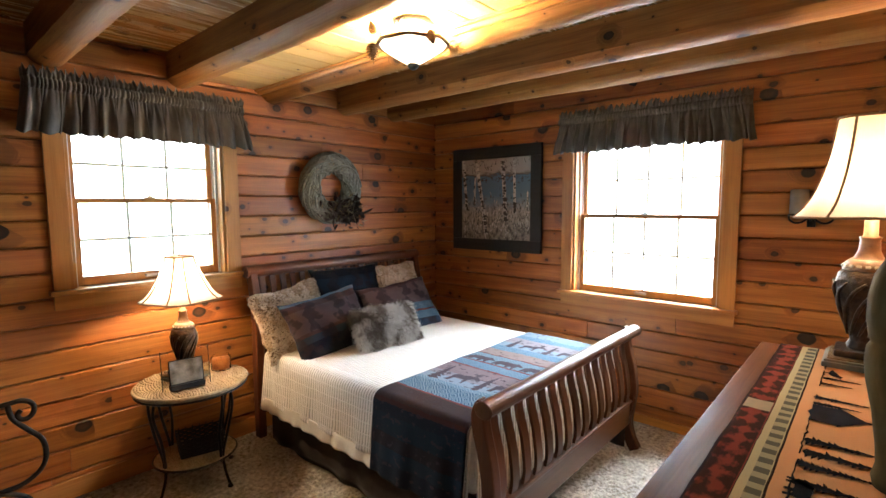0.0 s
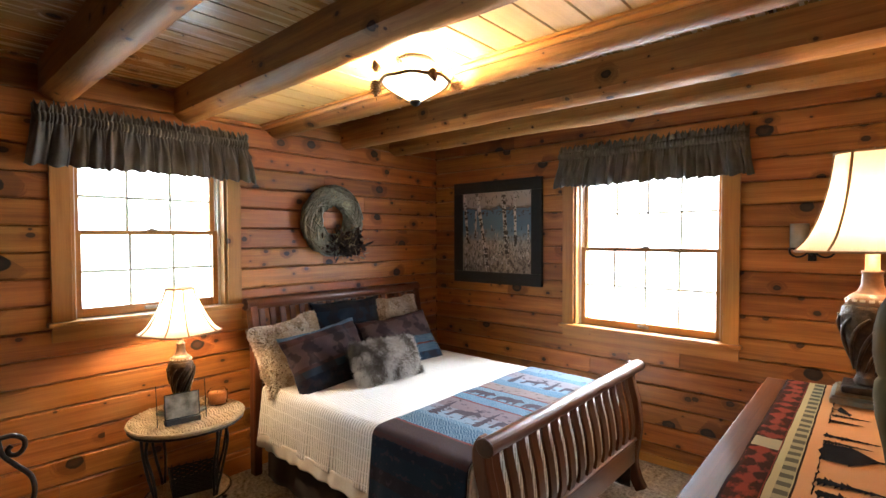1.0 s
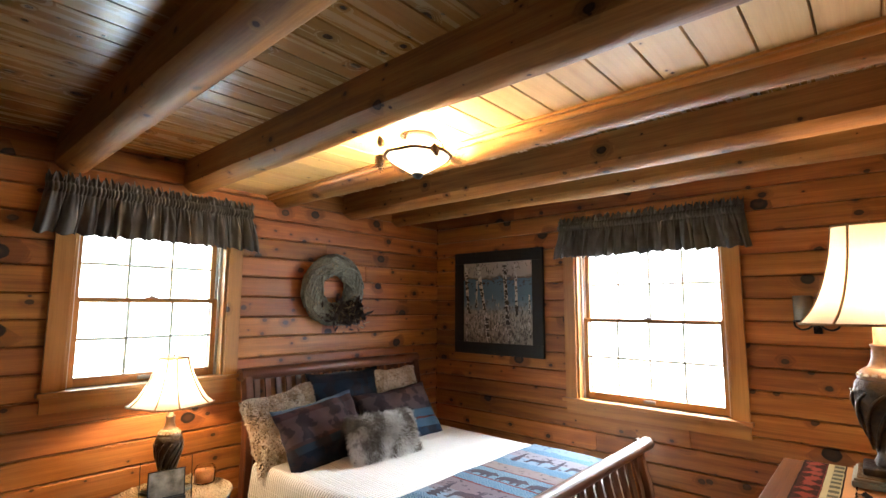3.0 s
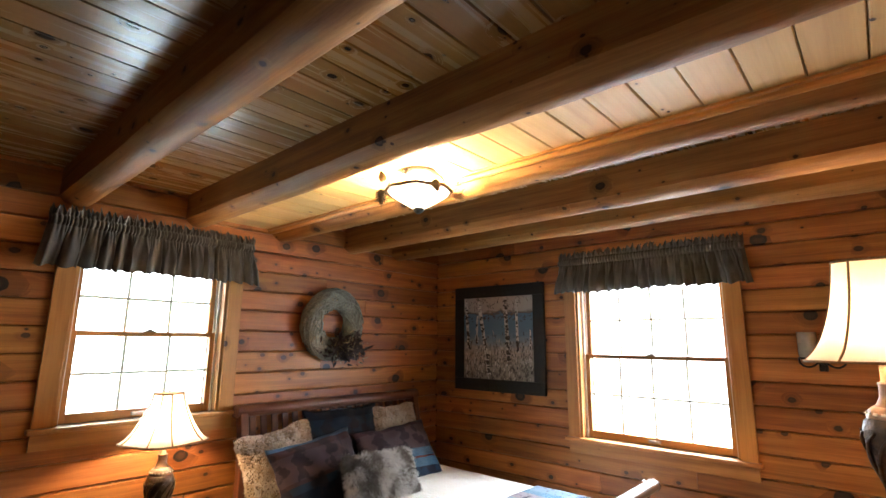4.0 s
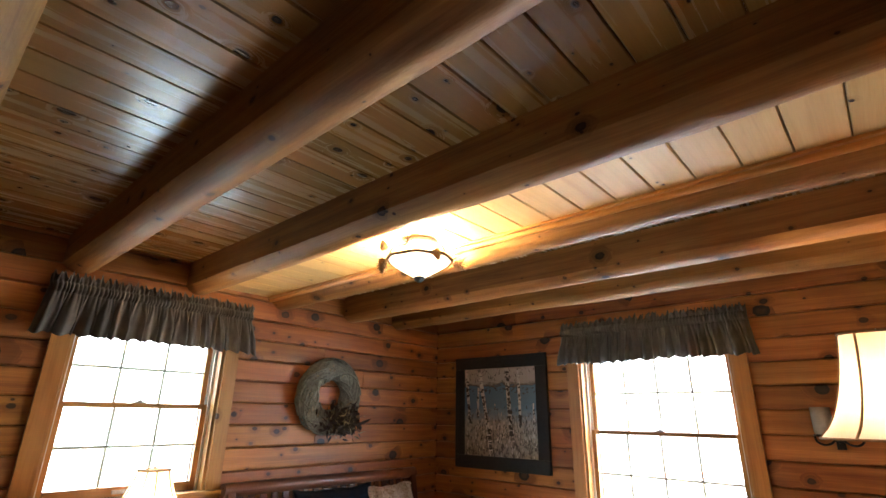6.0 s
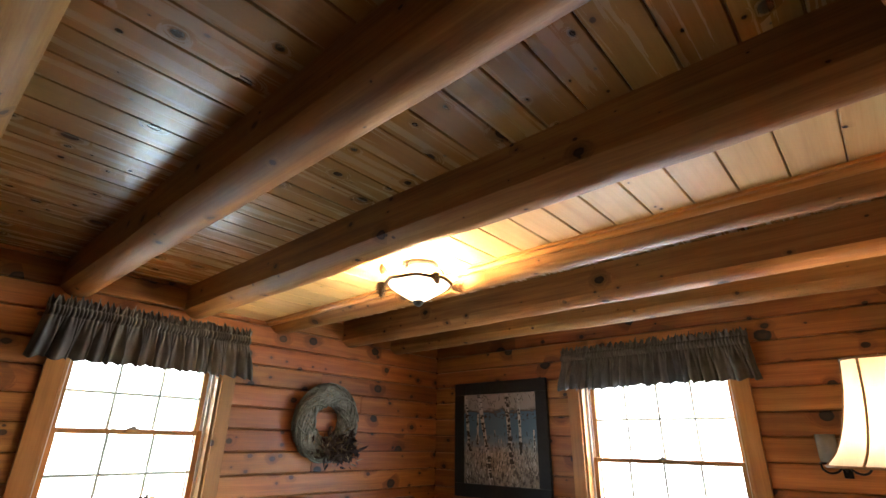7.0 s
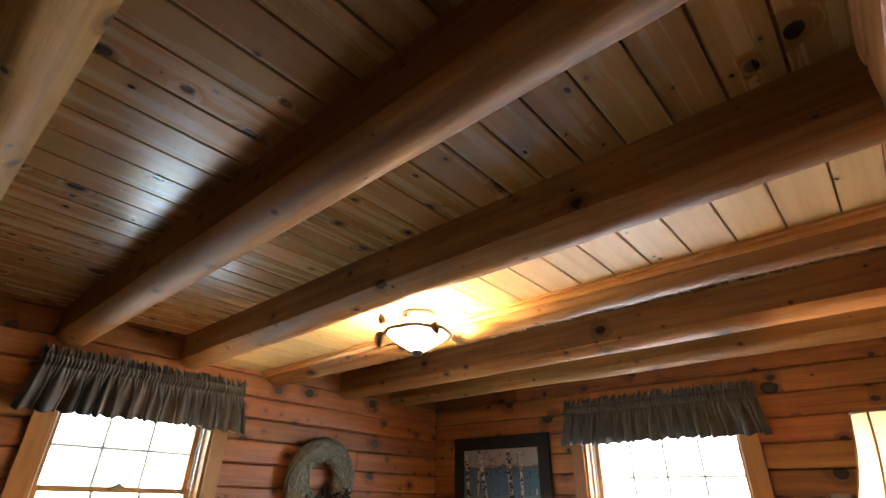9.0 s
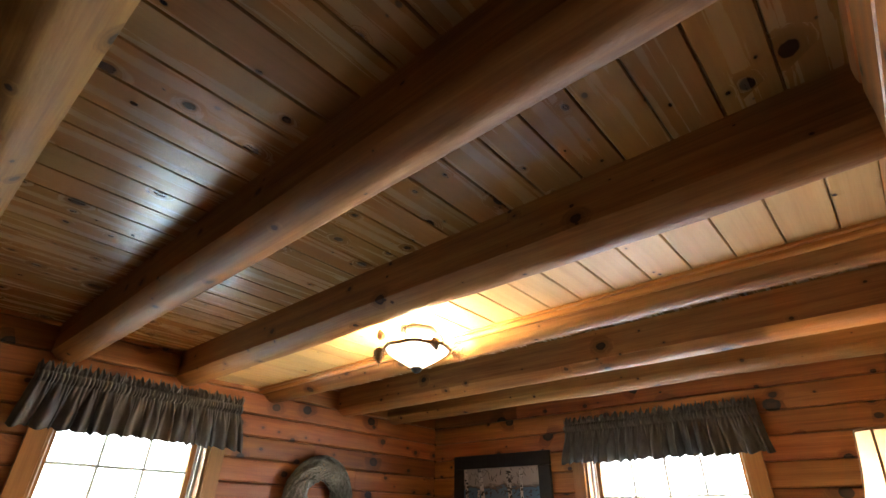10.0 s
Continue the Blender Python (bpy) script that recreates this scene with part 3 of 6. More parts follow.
PRINT_BACK = woven_print("navy lodge sham weave", [(0.0, NAVY), (0.35, MAROON), (0.42, NAVY), (0.60, (0.025, 0.05, 0.085)), (0.85, NAVY)], 0.34, (10, 4.5, 1), 0.50)


# ---------------------------------------------------------------- windows
def window(name, m, width, z0, z1, rail, cols, label):
    """A double-hung window in a wall's own axes: x along the wall, +y outward, inner face of the wall at y = 0."""
    w = thing(name, m, label, "window", kind="structure")
    cas, proud = 0.088, 0.020
    part("casing", boxed((-cas, -proud, z0), (0.0, 0.0, z1), 0.003), TRIM_Z, w)
    part("casing", boxed((width, -proud, z0), (width + cas, 0.0, z1), 0.003), TRIM_Z, w)
    part("casing", boxed((-cas, -proud, z1), (width + cas, 0.0, z1 + 0.085), 0.003), TRIM_X, w)
    part("window_sill", boxed((-cas - 0.018, -0.048, z0 - 0.024), (width + cas + 0.018, 0.20, z0), 0.005), TRIM_X, w)
    part("apron", boxed((-cas, -0.016, z0 - 0.105), (width + cas, 0.0, z0 - 0.024), 0.003), TRIM_X, w)
    # jambs and white sash tracks
    for a, b in ((0.0, 0.016), (width - 0.016, width)):
        part("jamb", boxed((a, 0.0, z0), (b, 0.20, z1), 0.002), TRIM_Z, w)
    for a, b in ((0.016, 0.030), (width - 0.030, width - 0.016)):
        bm = boxed((a, 0.056, z0), (b, 0.066, z1), 0.002)
        box(bm, (a, 0.103, z0), (b, 0.110, z1), 0.002)
        box(bm, (a, 0.148, z0), (b, 0.156, z1), 0.002)
        part("sash_track", bm, VINYL, w)
    part("head_jamb", boxed((0.016, 0.0, z1 - 0.016), (width - 0.016, 0.20, z1), 0.002), TRIM_X, w)
    for low in (True, False):
        y0, y1 = (0.068, 0.102) if low else (0.112, 0.146)
        za, zb = (z0, rail + 0.014) if low else (rail - 0.014, z1 - 0.016)
        st, bot, top = 0.040, (0.048 if low else 0.028), (0.028 if low else 0.040)
        xa, xb = 0.018, width - 0.018
        sash = part("lower_sash" if low else "upper_sash", boxed((xa, y0, za), (xa + st, y1, zb), 0.003), TRIM_Z, w)
        part("stile", boxed((xb - st, y0, za), (xb, y1, zb), 0.003), TRIM_Z, sash)
        part("rail", boxed((xa + st, y0, za), (xb - st, y1, za + bot), 0.003), TRIM_X, sash)
        part("rail", boxed((xa + st, y0, zb - top), (xb - st, y1, zb), 0.003), TRIM_X, sash)
        gx0, gx1, gz0, gz1 = xa + st, xb - st, za + bot, zb - top
        ym = (y0 + y1) / 2
        for k in range(1, cols):
            x = gx0 + (gx1 - gx0) * k / cols
            part("muntin", boxed((x - 0.008, ym - 0.009, gz0), (x + 0.008, ym + 0.001, gz1), 0.002), MUNTIN, sash)
        zmid = (gz0 + gz1) / 2
        part("muntin", boxed((gx0, ym - 0.0115, zmid - 0.008), (gx1, ym + 0.0005, zmid + 0.008), 0.002), MUNTIN, sash)
        pane = part("pane", boxed((gx0, ym + 0.003, gz0), (gx1, ym + 0.006, gz1)), GLASS, sash)
        pane.visible_shadow = False
        if low:
            bm = boxed((width / 2 - 0.03, y0 - 0.010, zb - 0.002), (width / 2 + 0.03, y0 + 0.022, zb + 0.008), 0.003)
            box(bm, (width / 2 - 0.012, y0 - 0.004, zb + 0.008), (width / 2 + 0.012, y0 + 0.014, zb + 0.018), 0.003)
            part("sash_lock", bm, BRASS, sash)
            part("lift_handle", boxed((width / 2 - 0.05, y0 - 0.014, za + 0.014), (width / 2 + 0.03, y0, za + 0.034), 0.004), BRASS, sash)
    return w


window("window_1", pose(WIN_N["a"], NORTH, 0), WIN_N["b"] - WIN_N["a"], WIN_N["z0"], 2.02, 1.578, 3, "double-hung window in a pine casing, daylight outside")
window("window_2", pose(EAST, WIN_E["b"], 0, 0, 0, -90), WIN_E["b"] - WIN_E["a"], WIN_E["z0"], WIN_E["z1"], 1.455, 4, "wide double-hung window in a pine casing, daylight outside")

# plain bright sky beyond the windows
SKY_WHITE, ntw, bw = nodes_of("bright overcast sky")
bw.inputs["Base Color"].default_value = (0.9, 0.9, 0.9, 1)
bw.inputs["Emission Color"].default_value = (0.97, 0.99, 1.0, 1)
bw.inputs["Emission Strength"].default_value = SKY_GLOW
for nm, lo, hi in (("backdrop", (-12, NORTH + 9.0, -6), (16, NORTH + 9.05, 12)), ("backdrop", (EAST + 9.0, -12, -6), (EAST + 9.05, 13, 12))):
    tagged(part(nm, boxed(lo, hi), SKY_WHITE), "blank white overcast sky outside the window", "sky", kind="structure")


# ---------------------------------------------------------------- valances
def valance(m, width, drop, seed, label):
    """A gathered curtain valance on a rod: a ruffled header, a tightly gathered rod pocket and a full skirt in soft folds."""
    v = thing("curtain_valance", m, label, "valance", "window valances")
    rngv = random.Random(seed)
    nu, nv = 560, 40
    bm = bmesh.new()
    ph = [rngv.uniform(0, 6.28) for _ in range(6)]
    rows = []
    for j in range(nv + 1):
        t = j / nv                       # 0 at the header's edge, 1 at the hem
        flare = 1.0 + 0.085 * max(0, t - 0.30) ** 1.1
        head = max(0.0, 1 - t / 0.13)                       # the stand-up ruffle
        pocket = math.exp(-((t - 0.22) / 0.075) ** 4)       # between its two seams
        full = min(1.0, max(0.0, (t - 0.30) / 0.40))        # the skirt opens out
        seam = math.exp(-((t - 0.135) / 0.018) ** 2) + math.exp(-((t - 0.305) / 0.018) ** 2)
        row = []
        for i in range(nu + 1):
            s = i / nu
            w1, w2 = noise.noise((s * 7, 0.3, seed)), noise.noise((s * 16, 0.8 + t * 0.5, seed))
            crimp = math.sin(s * 2 * math.pi * 62 + ph[2] + 5.0 * w2)
            mid = math.sin(s * 2 * math.pi * 30 + ph[1] + 5.5 * w1 + 0.8 * t)
            big = math.sin(s * 2 * math.pi * 14.5 + ph[0] + 6.0 * noise.noise((s * 4, 0.2 * t, seed + 1)))
            amp = 0.75 + 0.7 * noise.noise((s * 9, 1.7, seed))
            x = (s - 0.5) * width * flare + 0.010 * full * math.cos(s * 2 * math.pi * 14.5 + ph[0]) + 0.005 * noise.noise((s * 40, t * 3, seed))
            y = -0.050 - 0.016 * pocket + 0.010 * seam - 0.018 * full
            y += 0.0075 * crimp * (0.55 + 0.45 * pocket) * (1 - 0.85 * full)
            y += (0.026 * big + 0.014 * mid) * amp * full * (0.8 + 0.35 * t) + 0.010 * mid * (1 - full) * max(0, t - 0.25)
            y += head * (0.016 * mid + 0.012 * noise.noise((s * 55, t * 4, seed + 4)))
            y += 0.008 * noise.noise((s * 22, t * 5.0, seed + 2)) * full
            z = -drop * t + head * (0.011 * crimp + 0.020 * noise.noise((s * 60, 0.7, seed)) + 0.010 * mid) + (0.010 * big * amp + 0.007 * mid + 0.010 * noise.noise((s * 5, 0.2, seed + 5))) * t ** 4
            e = min(s, 1 - s)
            if e < 0.025:                # the ends turn back to the wall
                y += (1 - e / 0.025) * 0.042
            row.append(bm.verts.new((x, min(y, -0.004), z)))
        rows.append(row)
    for a, b in zip(rows, rows[1:]):
        for i in range(nu):
            bm.faces.new((a[i], a[i + 1], b[i + 1], b[i]))
    cloth = part("gathered_cloth", bm, VALANCE, v, smooth=True)
    sol = cloth.modifiers.new("thickness", "SOLIDIFY")
    sol.thickness, sol.offset = 0.0016, 1.0
    part("rod", tube([(-width / 2 + 0.01, -0.022, -0.22 * drop), (width / 2 - 0.01, -0.022, -0.22 * drop)], 0.006), VINYL, v)
    return v


valance(pose(1.000, NORTH - 0.022, 2.212), 1.100, 0.303, 3, "gathered grey-brown linen valance over the smaller window")
valance(pose(EAST - 0.022, 1.192, 2.215, 0, 0, -90), 1.250, 0.300, 8, "gathered grey-brown linen valance over the wide window")

# ---------------------------------------------------------------- baseboards
for nm, lo, hi in (("baseboard", (WEST, NORTH - 0.018, 0.0), (EAST - 0.002, NORTH - 0.002, 0.105)), ("baseboard", (EAST - 0.018, SOUTH + 0.02, 0.0), (EAST - 0.002, NORTH - 0.02, 0.060))):
    tagged(part(nm, boxed(lo, hi, 0.004), TRIM_X if hi[0] - lo[0] > 1 else TRIM_Y), "plain pine baseboard", "baseboard", kind="structure")


# ---------------------------------------------------------------- bed
BX0, BX1 = 1.475, 3.035                     # outer faces of the posts
HEAD_Y, FOOT_Y = 3.035, 1.10


def ribbon(profile, x0, x1, thick, axis_flip=1.0, bm=None):
    """A board bent along a (y, z) line, from x0 to x1, with thickness across the line."""
    pts = spline([(0, y, z) for y, z in profile], 5)
    bm = bm or bmesh.new()
    left, right = [], []
    for i, p in enumerate(pts):
        d = (pts[min(i + 1, len(pts) - 1)] - pts[max(i - 1, 0)]).normalized()
        nrm = Vector((0, -d.z, d.y)) * thick / 2
        left.append((p + nrm).yz)
        right.append((p - nrm).yz)
    outline = left + right[::-1]
    a = [bm.verts.new((x0, y, z)) for y, z in outline]
    b = [bm.verts.new((x1, y, z)) for y, z in outline]
    k, n = len(outline), len(left)
    for i in range(k):
        bm.faces.new((a[i], a[(i + 1) % k], b[(i + 1) % k], b[i]))
    for i in range(n - 1):
        for side in (a, b):
            bm.faces.new((side[i], side[i + 1], side[k - 2 - i], side[k - 1 - i]))
    return bm


bed = thing("bed", pose(0, 0, 0), "dark cherry sleigh bed with slatted headboard and footboard", "bed")
# footboard: curved posts, slats and rolled top rail
FOOT_LINE = [(FOOT_Y - 0.055, 0.0), (FOOT_Y - 0.018, 0.07), (FOOT_Y + 0.004, 0.17), (FOOT_Y - 0.012, 0.30), (FOOT_Y - 0.022, 0.40), (FOOT_Y - 0.006, 0.53), (FOOT_Y + 0.026, 0.65), (FOOT_Y + 0.030, 0.72), (FOOT_Y + 0.004, 0.765)]
foot = part("footboard", boxed((BX0 + 0.05, FOOT_Y - 0.022, 0.165), (BX1 - 0.05, FOOT_Y + 0.012, 0.305), 0.006), BED_RAIL, bed)
part("rail_cap", boxed((BX0 + 0.05, FOOT_Y - 0.034, 0.305), (BX1 - 0.05, FOOT_Y + 0.018, 0.325), 0.006), BED_RAIL, foot)
for a, b in ((BX0, BX0 + 0.052), (BX1 - 0.052, BX1)):
    bm = ribbon(FOOT_LINE, a, b, 0.066)
    post = part("post", bm, BED_WOOD, foot)
    bev = post.modifiers.new("rounded edges", "BEVEL")
    bev.width, bev.segments, bev.limit_method, bev.angle_limit = 0.007, 2, "ANGLE", radians(50)
bm = bmesh.new()
sec = [(FOOT_Y - 0.012 + 0.040 * math.cos(t), 0.752 + 0.034 * math.sin(t)) for t in [2 * math.pi * i / 20 for i in range(20)]]
prism(sec, BX1 - BX0 + 0.03, 0, bm, BX0 - 0.015)
for x in (BX0 - 0.019, BX1 + 0.012):
    lathe_sec = [(FOOT_Y - 0.012 + 0.043 * math.cos(t), 0.752 + 0.037 * math.sin(t)) for t in [2 * math.pi * i / 20 for i in range(20)]]
    prism(lathe_sec, 0.008, 0, bm, x)
roll = part("top_rail", bm, BED_RAIL, foot, smooth=False)
bv = roll.modifiers.new("rounded edges", "BEVEL")
bv.width, bv.segments, bv.limit_method, bv.angle_limit = 0.004, 2, "ANGLE", radians(50)
SLAT_LINE = [(FOOT_Y - 0.012, 0.318), (FOOT_Y - 0.022, 0.40), (FOOT_Y - 0.006, 0.53), (FOOT_Y + 0.024, 0.65), (FOOT_Y + 0.026, 0.735)]
NS = 15
for k in range(NS):
    x = BX0 + 0.052 + (BX1 - BX0 - 0.104) * (k + 0.5) / NS
    part("slat", ribbon(SLAT_LINE, x - 0.0250, x + 0.0250, 0.015), BED_WOOD, foot)
# headboard against the wall
HX0, HX1 = 1.515, 3.065
HEAD_LINE = [(HEAD_Y - 0.030, 0.0), (HEAD_Y - 0.030, 0.45), (HEAD_Y - 0.038, 0.75), (HEAD_Y - 0.020, 0.95), (HEAD_Y + 0.008, 1.08), (HEAD_Y + 0.030, 1.13)]
head = part("headboard", boxed((HX0 + 0.05, HEAD_Y - 0.045, 0.16), (HX1 - 0.05, HEAD_Y - 0.012, 0.46), 0.006), BED_RAIL, bed)
for a, b in ((HX0, HX0 + 0.052), (HX1 - 0.052, HX1)):
    post = part("post", ribbon(HEAD_LINE, a, b, 0.066), BED_WOOD, head)
    bev = post.modifiers.new("rounded edges", "BEVEL")
    bev.width, bev.segments, bev.limit_method, bev.angle_limit = 0.007, 2, "ANGLE", radians(50)
sec = [(HEAD_Y + 0.020 + 0.042 * math.cos(t), 1.112 + 0.040 * math.sin(t)) for t in [2 * math.pi * i / 20 for i in range(20)]]
part("top_rail", prism(sec, HX1 - HX0 + 0.03, 0, None, HX0 - 0.015), BED_RAIL, head, smooth=False)
for k in range(19):
    x = HX0 + 0.052 + (HX1 - HX0 - 0.104) * (k + 0.5) / 19
    part("slat", ribbon([(HEAD_Y - 0.030, 0.45), (HEAD_Y - 0.036, 0.75), (HEAD_Y - 0.018, 0.95), (HEAD_Y + 0.010, 1.085)], x - 0.0195, x + 0.0195, 0.014), BED_WOOD, head)
for x in (BX0 + 0.105, BX1 - 0.133):
    part("side_rail", boxed((x, FOOT_Y + 0.03, 0.17), (x + 0.028, HEAD_Y - 0.05, 0.30), 0.004), BED_WOOD, bed)

for x in (1.90, 2.55):
    part("support_leg", boxed((x, FOOT_Y + 0.22, 0.0), (x + 0.04, FOOT_Y + 0.26, 0.17), 0.003), BED_WOOD, bed)
MX0, MX1, MY0, MY1, MZ = 1.545, 2.985, 1.195, 2.900, 0.612
tagged(part("mattress", boxed((MX0, MY0, 0.30), (MX1, MY1, MZ - 0.006), 0.05, 4), MATTRESS), "thick white mattress on the sleigh bed", "mattress")


def sheet(rows, uv_of, mat, name, thickness=0.006):
    bm = bmesh.new()
    uvl = bm.loops.layers.uv.new("UVMap")
    vs = [[bm.verts.new(p) for p in r] for r in rows]
    for j in range(len(rows) - 1):
        for i in range(len(rows[0]) - 1):
            fc = bm.faces.new((vs[j][i], vs[j][i + 1], vs[j + 1][i + 1], vs[j + 1][i]))
            for lp, (jj, ii) in zip(fc.loops, ((j, i), (j, i + 1), (j + 1, i + 1), (j + 1, i))):
                lp[uvl].uv = uv_of(jj, ii)
            fc.smooth = True
    me = bpy.data.meshes.new(name)
    bm.to_mesh(me)
    bm.free()
    me.materials.append(mat)
    ob = new(name, me)
    sol = ob.modifiers.new("thickness", "SOLIDIFY")
    sol.thickness, sol.offset = thickness, 0.0
    return ob


def across(s, x0, x1, z, drop, r, wave):
    """A line over the bed from one hem, up the side, across the top and down: s in metres from the left hem."""
    side, top = drop - r, (x1 - x0) - 2 * r
    arc = math.pi / 2 * r
    if s < side:
        return x0 - wave * (1 - s / side), z - r - (side - s)
    s -= side
    if s < arc:
        a = s / r
        return x0 + r - r * math.cos(a), z - r + r * math.sin(a)
    s -= arc
    if s < top:
        return x0 + r + s, z
    s -= top
    if s < arc:
        a = s / r
        return x1 - r + r * math.sin(a), z - r + r * math.cos(a)
    s -= arc
    return x1 + wave * (s / side), z - r - s


def draped(name, mat, x0, x1, y0, y1, z, drop_l, lift, wav, label, category, nu=170, nv=110, band=None, seed=1.0, thickness=0.006, top_only=None, ribs=0.0):
    r = 0.05
    total = 2 * (drop_l - r) + (x1 - x0) - 2 * r + math.pi * r
    if top_only:
        total = top_only
    rows = []
    for j in range(nv + 1):
        y = y0 + (y1 - y0) * j / nv
        row = []
        for i in range(nu + 1):
            s = total * i / nu
            side = max(0.0, 1 - s / drop_l) if s < drop_l else max(0.0, 1 - (total - s) / drop_l) if not top_only else 0.0
            fold = wav * math.sin(y * 24 + 1.8 * noise.noise((y * 3, 0, seed))) + wav * 0.5 * math.sin(y * 53 + seed)
            x, zz = across(s, x0, x1, z, drop_l, r, lift)
            x += (-1 if x < (x0 + x1) / 2 else 1) * fold * side ** 1.3
            zz += 0.006 * noise.noise((x * 3.0, y * 3.0, seed)) + 0.003 * noise.noise((x * 9, y * 9, seed)) + 0.010 * side * noise.noise((y * 4, 0, seed + 4))
            if ribs:
                # raised cords every two centimetres, flattened at each stitched row
                cord = ribs * math.sin(2 * math.pi * y / 0.020) * (0.35 if abs((s / 0.058) % 1 - 0.5) < 0.09 else 1.0)
                edge = min(1.0, max(0.0, (z - zz) / r))
                x += (-1 if x < (x0 + x1) / 2 else 1) * cord * edge
                zz += cord * (1 - edge)
            row.append((x, y + 0.008 * noise.noise((x * 5, y * 2, seed + 7)), zz))
        rows.append(row)
    ob = sheet(rows, lambda j, i: (y0 + (y1 - y0) * j / nv, (total * i / nu) if not band else band * i / nu), mat, name, thickness)
    return tagged(ob, label, category)


SPREAD = spread_material()
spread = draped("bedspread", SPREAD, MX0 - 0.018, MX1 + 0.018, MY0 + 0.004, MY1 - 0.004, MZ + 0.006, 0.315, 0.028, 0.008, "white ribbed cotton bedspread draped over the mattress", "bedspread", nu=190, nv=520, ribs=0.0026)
# plain gathered hem below the ribs on both long sides, and the drop at the foot
HEM = speckled("plain cream cotton hem", (0.60, 0.55, 0.47), (0.74, 0.69, 0.61), 160, 0.9, relief=0.2, distance=0.001)
for sgn, xb in ((-1, MX0 - 0.046), (1, MX1 + 0.046)):
    rows = []
    for j in range(9):
        t = j / 8
        rows.append([(xb + sgn * (0.012 * t + (0.001 + 0.006 * t) * math.sin(y * 46 + 4 * noise.noise((y * 4, 1, sgn)))), y, 0.325 - 0.080 * t + 0.010 * noise.noise((y * 4, 0, 5))) for y in [MY0 + 0.004 + (MY1 - MY0 - 0.01) * i / 200 for i in range(201)]])
    hem = sheet(rows, lambda j, i: (i * 0.01, j * 0.01), HEM, "hem", 0.004)
    hem.parent = spread
rows = [[(MX0 + (MX1 - MX0) * i / 120, MY0 - 0.004 - 0.012 * t + 0.004 * math.sin(i * 0.8) * t, MZ + 0.004 - 0.36 * t) for i in range(121)] for t in [j / 14 for j in range(15)]]
drop = sheet(rows, lambda j, i: (i * 0.012, j * 0.026), SPREAD, "foot_drop", 0.005)
drop.parent = spread
# pleated bed skirt
for nm, pts in (("bed_skirt", [(MX0 + 0.022, MY1 - 1.80 * i / 260) for i in range(261)]), ("bed_skirt", [(MX1 - 0.022, MY1 - 1.80 * i / 260) for i in range(261)])):
    rows = []
    for j in range(8):
        t = j / 7
        rows.append([(x + (-1 if x < 2 else 1) * (0.010 * t + 0.010 * (0.25 + 0.75 * t) * math.sin(y * 21 + 2.2 * noise.noise((y * 2.5, 0, 1)))), y, 0.305 - 0.293 * t) for x, y in pts])
    tagged(sheet(rows, lambda j, i: (i * 0.007, j * 0.04), SKIRT, nm, 0.004), "dark brown pleated bed skirt hanging to the carpet", "bed skirt")
# woven throw across the foot of the bed
THROW_LEN = 0.36 - 0.05 + math.pi / 2 * 0.05 + 1.40
throw = draped("throw_blanket", THROW, MX0 - 0.036, MX1 + 0.030, 1.215, 1.80, MZ + 0.020, 0.385, 0.036, 0.010, "blue and maroon woven throw with dark animal figures across the bed", "blanket", nu=150, nv=60, band=1.0, seed=6.0, thickness=0.008, top_only=THROW_LEN + 0.02)


# ---------------------------------------------------------------- pillows
def cushion(w, h, t, seed, n=34, pinch=0.09, corner=2.2):
    """A stuffed cushion in its own x (width), z (height) and y (thickness), with soft dents; UVs run over its face."""
    bm = bmesh.new()
    uvl = bm.loops.layers.uv.new("UVMap")
    rows = {}
    for side in (1, -1):
        for j in range(n + 1):
            for i in range(n + 1):
                a, b = 2 * i / n - 1, 2 * j / n - 1
                edge = max(abs(a), abs(b)) > 0.999
                if side < 0 and edge:
                    rows[(side, i, j)] = rows[(1, i, j)]
                    continue
                full = max(0.0, (1 - abs(a) ** corner) * (1 - abs(b) ** corner)) ** 0.55
                x = a * w / 2 * (1 - pinch * (1 - abs(b)) ** 0 * 0 - pinch * (1 - b * b) * abs(a))
                z = b * h / 2 * (1 - pinch * (1 - a * a) * abs(b))
                y = side * t / 2 * full * (1 + 0.34 * noise.noise((a * 1.9 + seed, b * 1.9, side)))
                y += 0.018 * noise.noise((a * 3.5 + seed, b * 3.5, side * 2.0)) * full
                x += 0.014 * noise.noise((b * 2.2, seed, 3.0)) * abs(a)
                z += 0.016 * noise.noise((a * 2.2, seed, 7.0)) * abs(b)
                rows[(side, i, j)] = bm.verts.new((x, y, z))
    for side in (1, -1):
        for j in range(n):
            for i in range(n):
                q = [rows[(side, i, j)], rows[(side, i + 1, j)], rows[(side, i + 1, j + 1)], rows[(side, i, j + 1)]]
                fc = bm.faces.new(q)
                fc.smooth = True
                for lp, (ii, jj) in zip(fc.loops, ((i, j), (i + 1, j), (i + 1, j + 1), (i, j + 1))):
                    lp[uvl].uv = (ii / n * w, jj / n)
    return bm


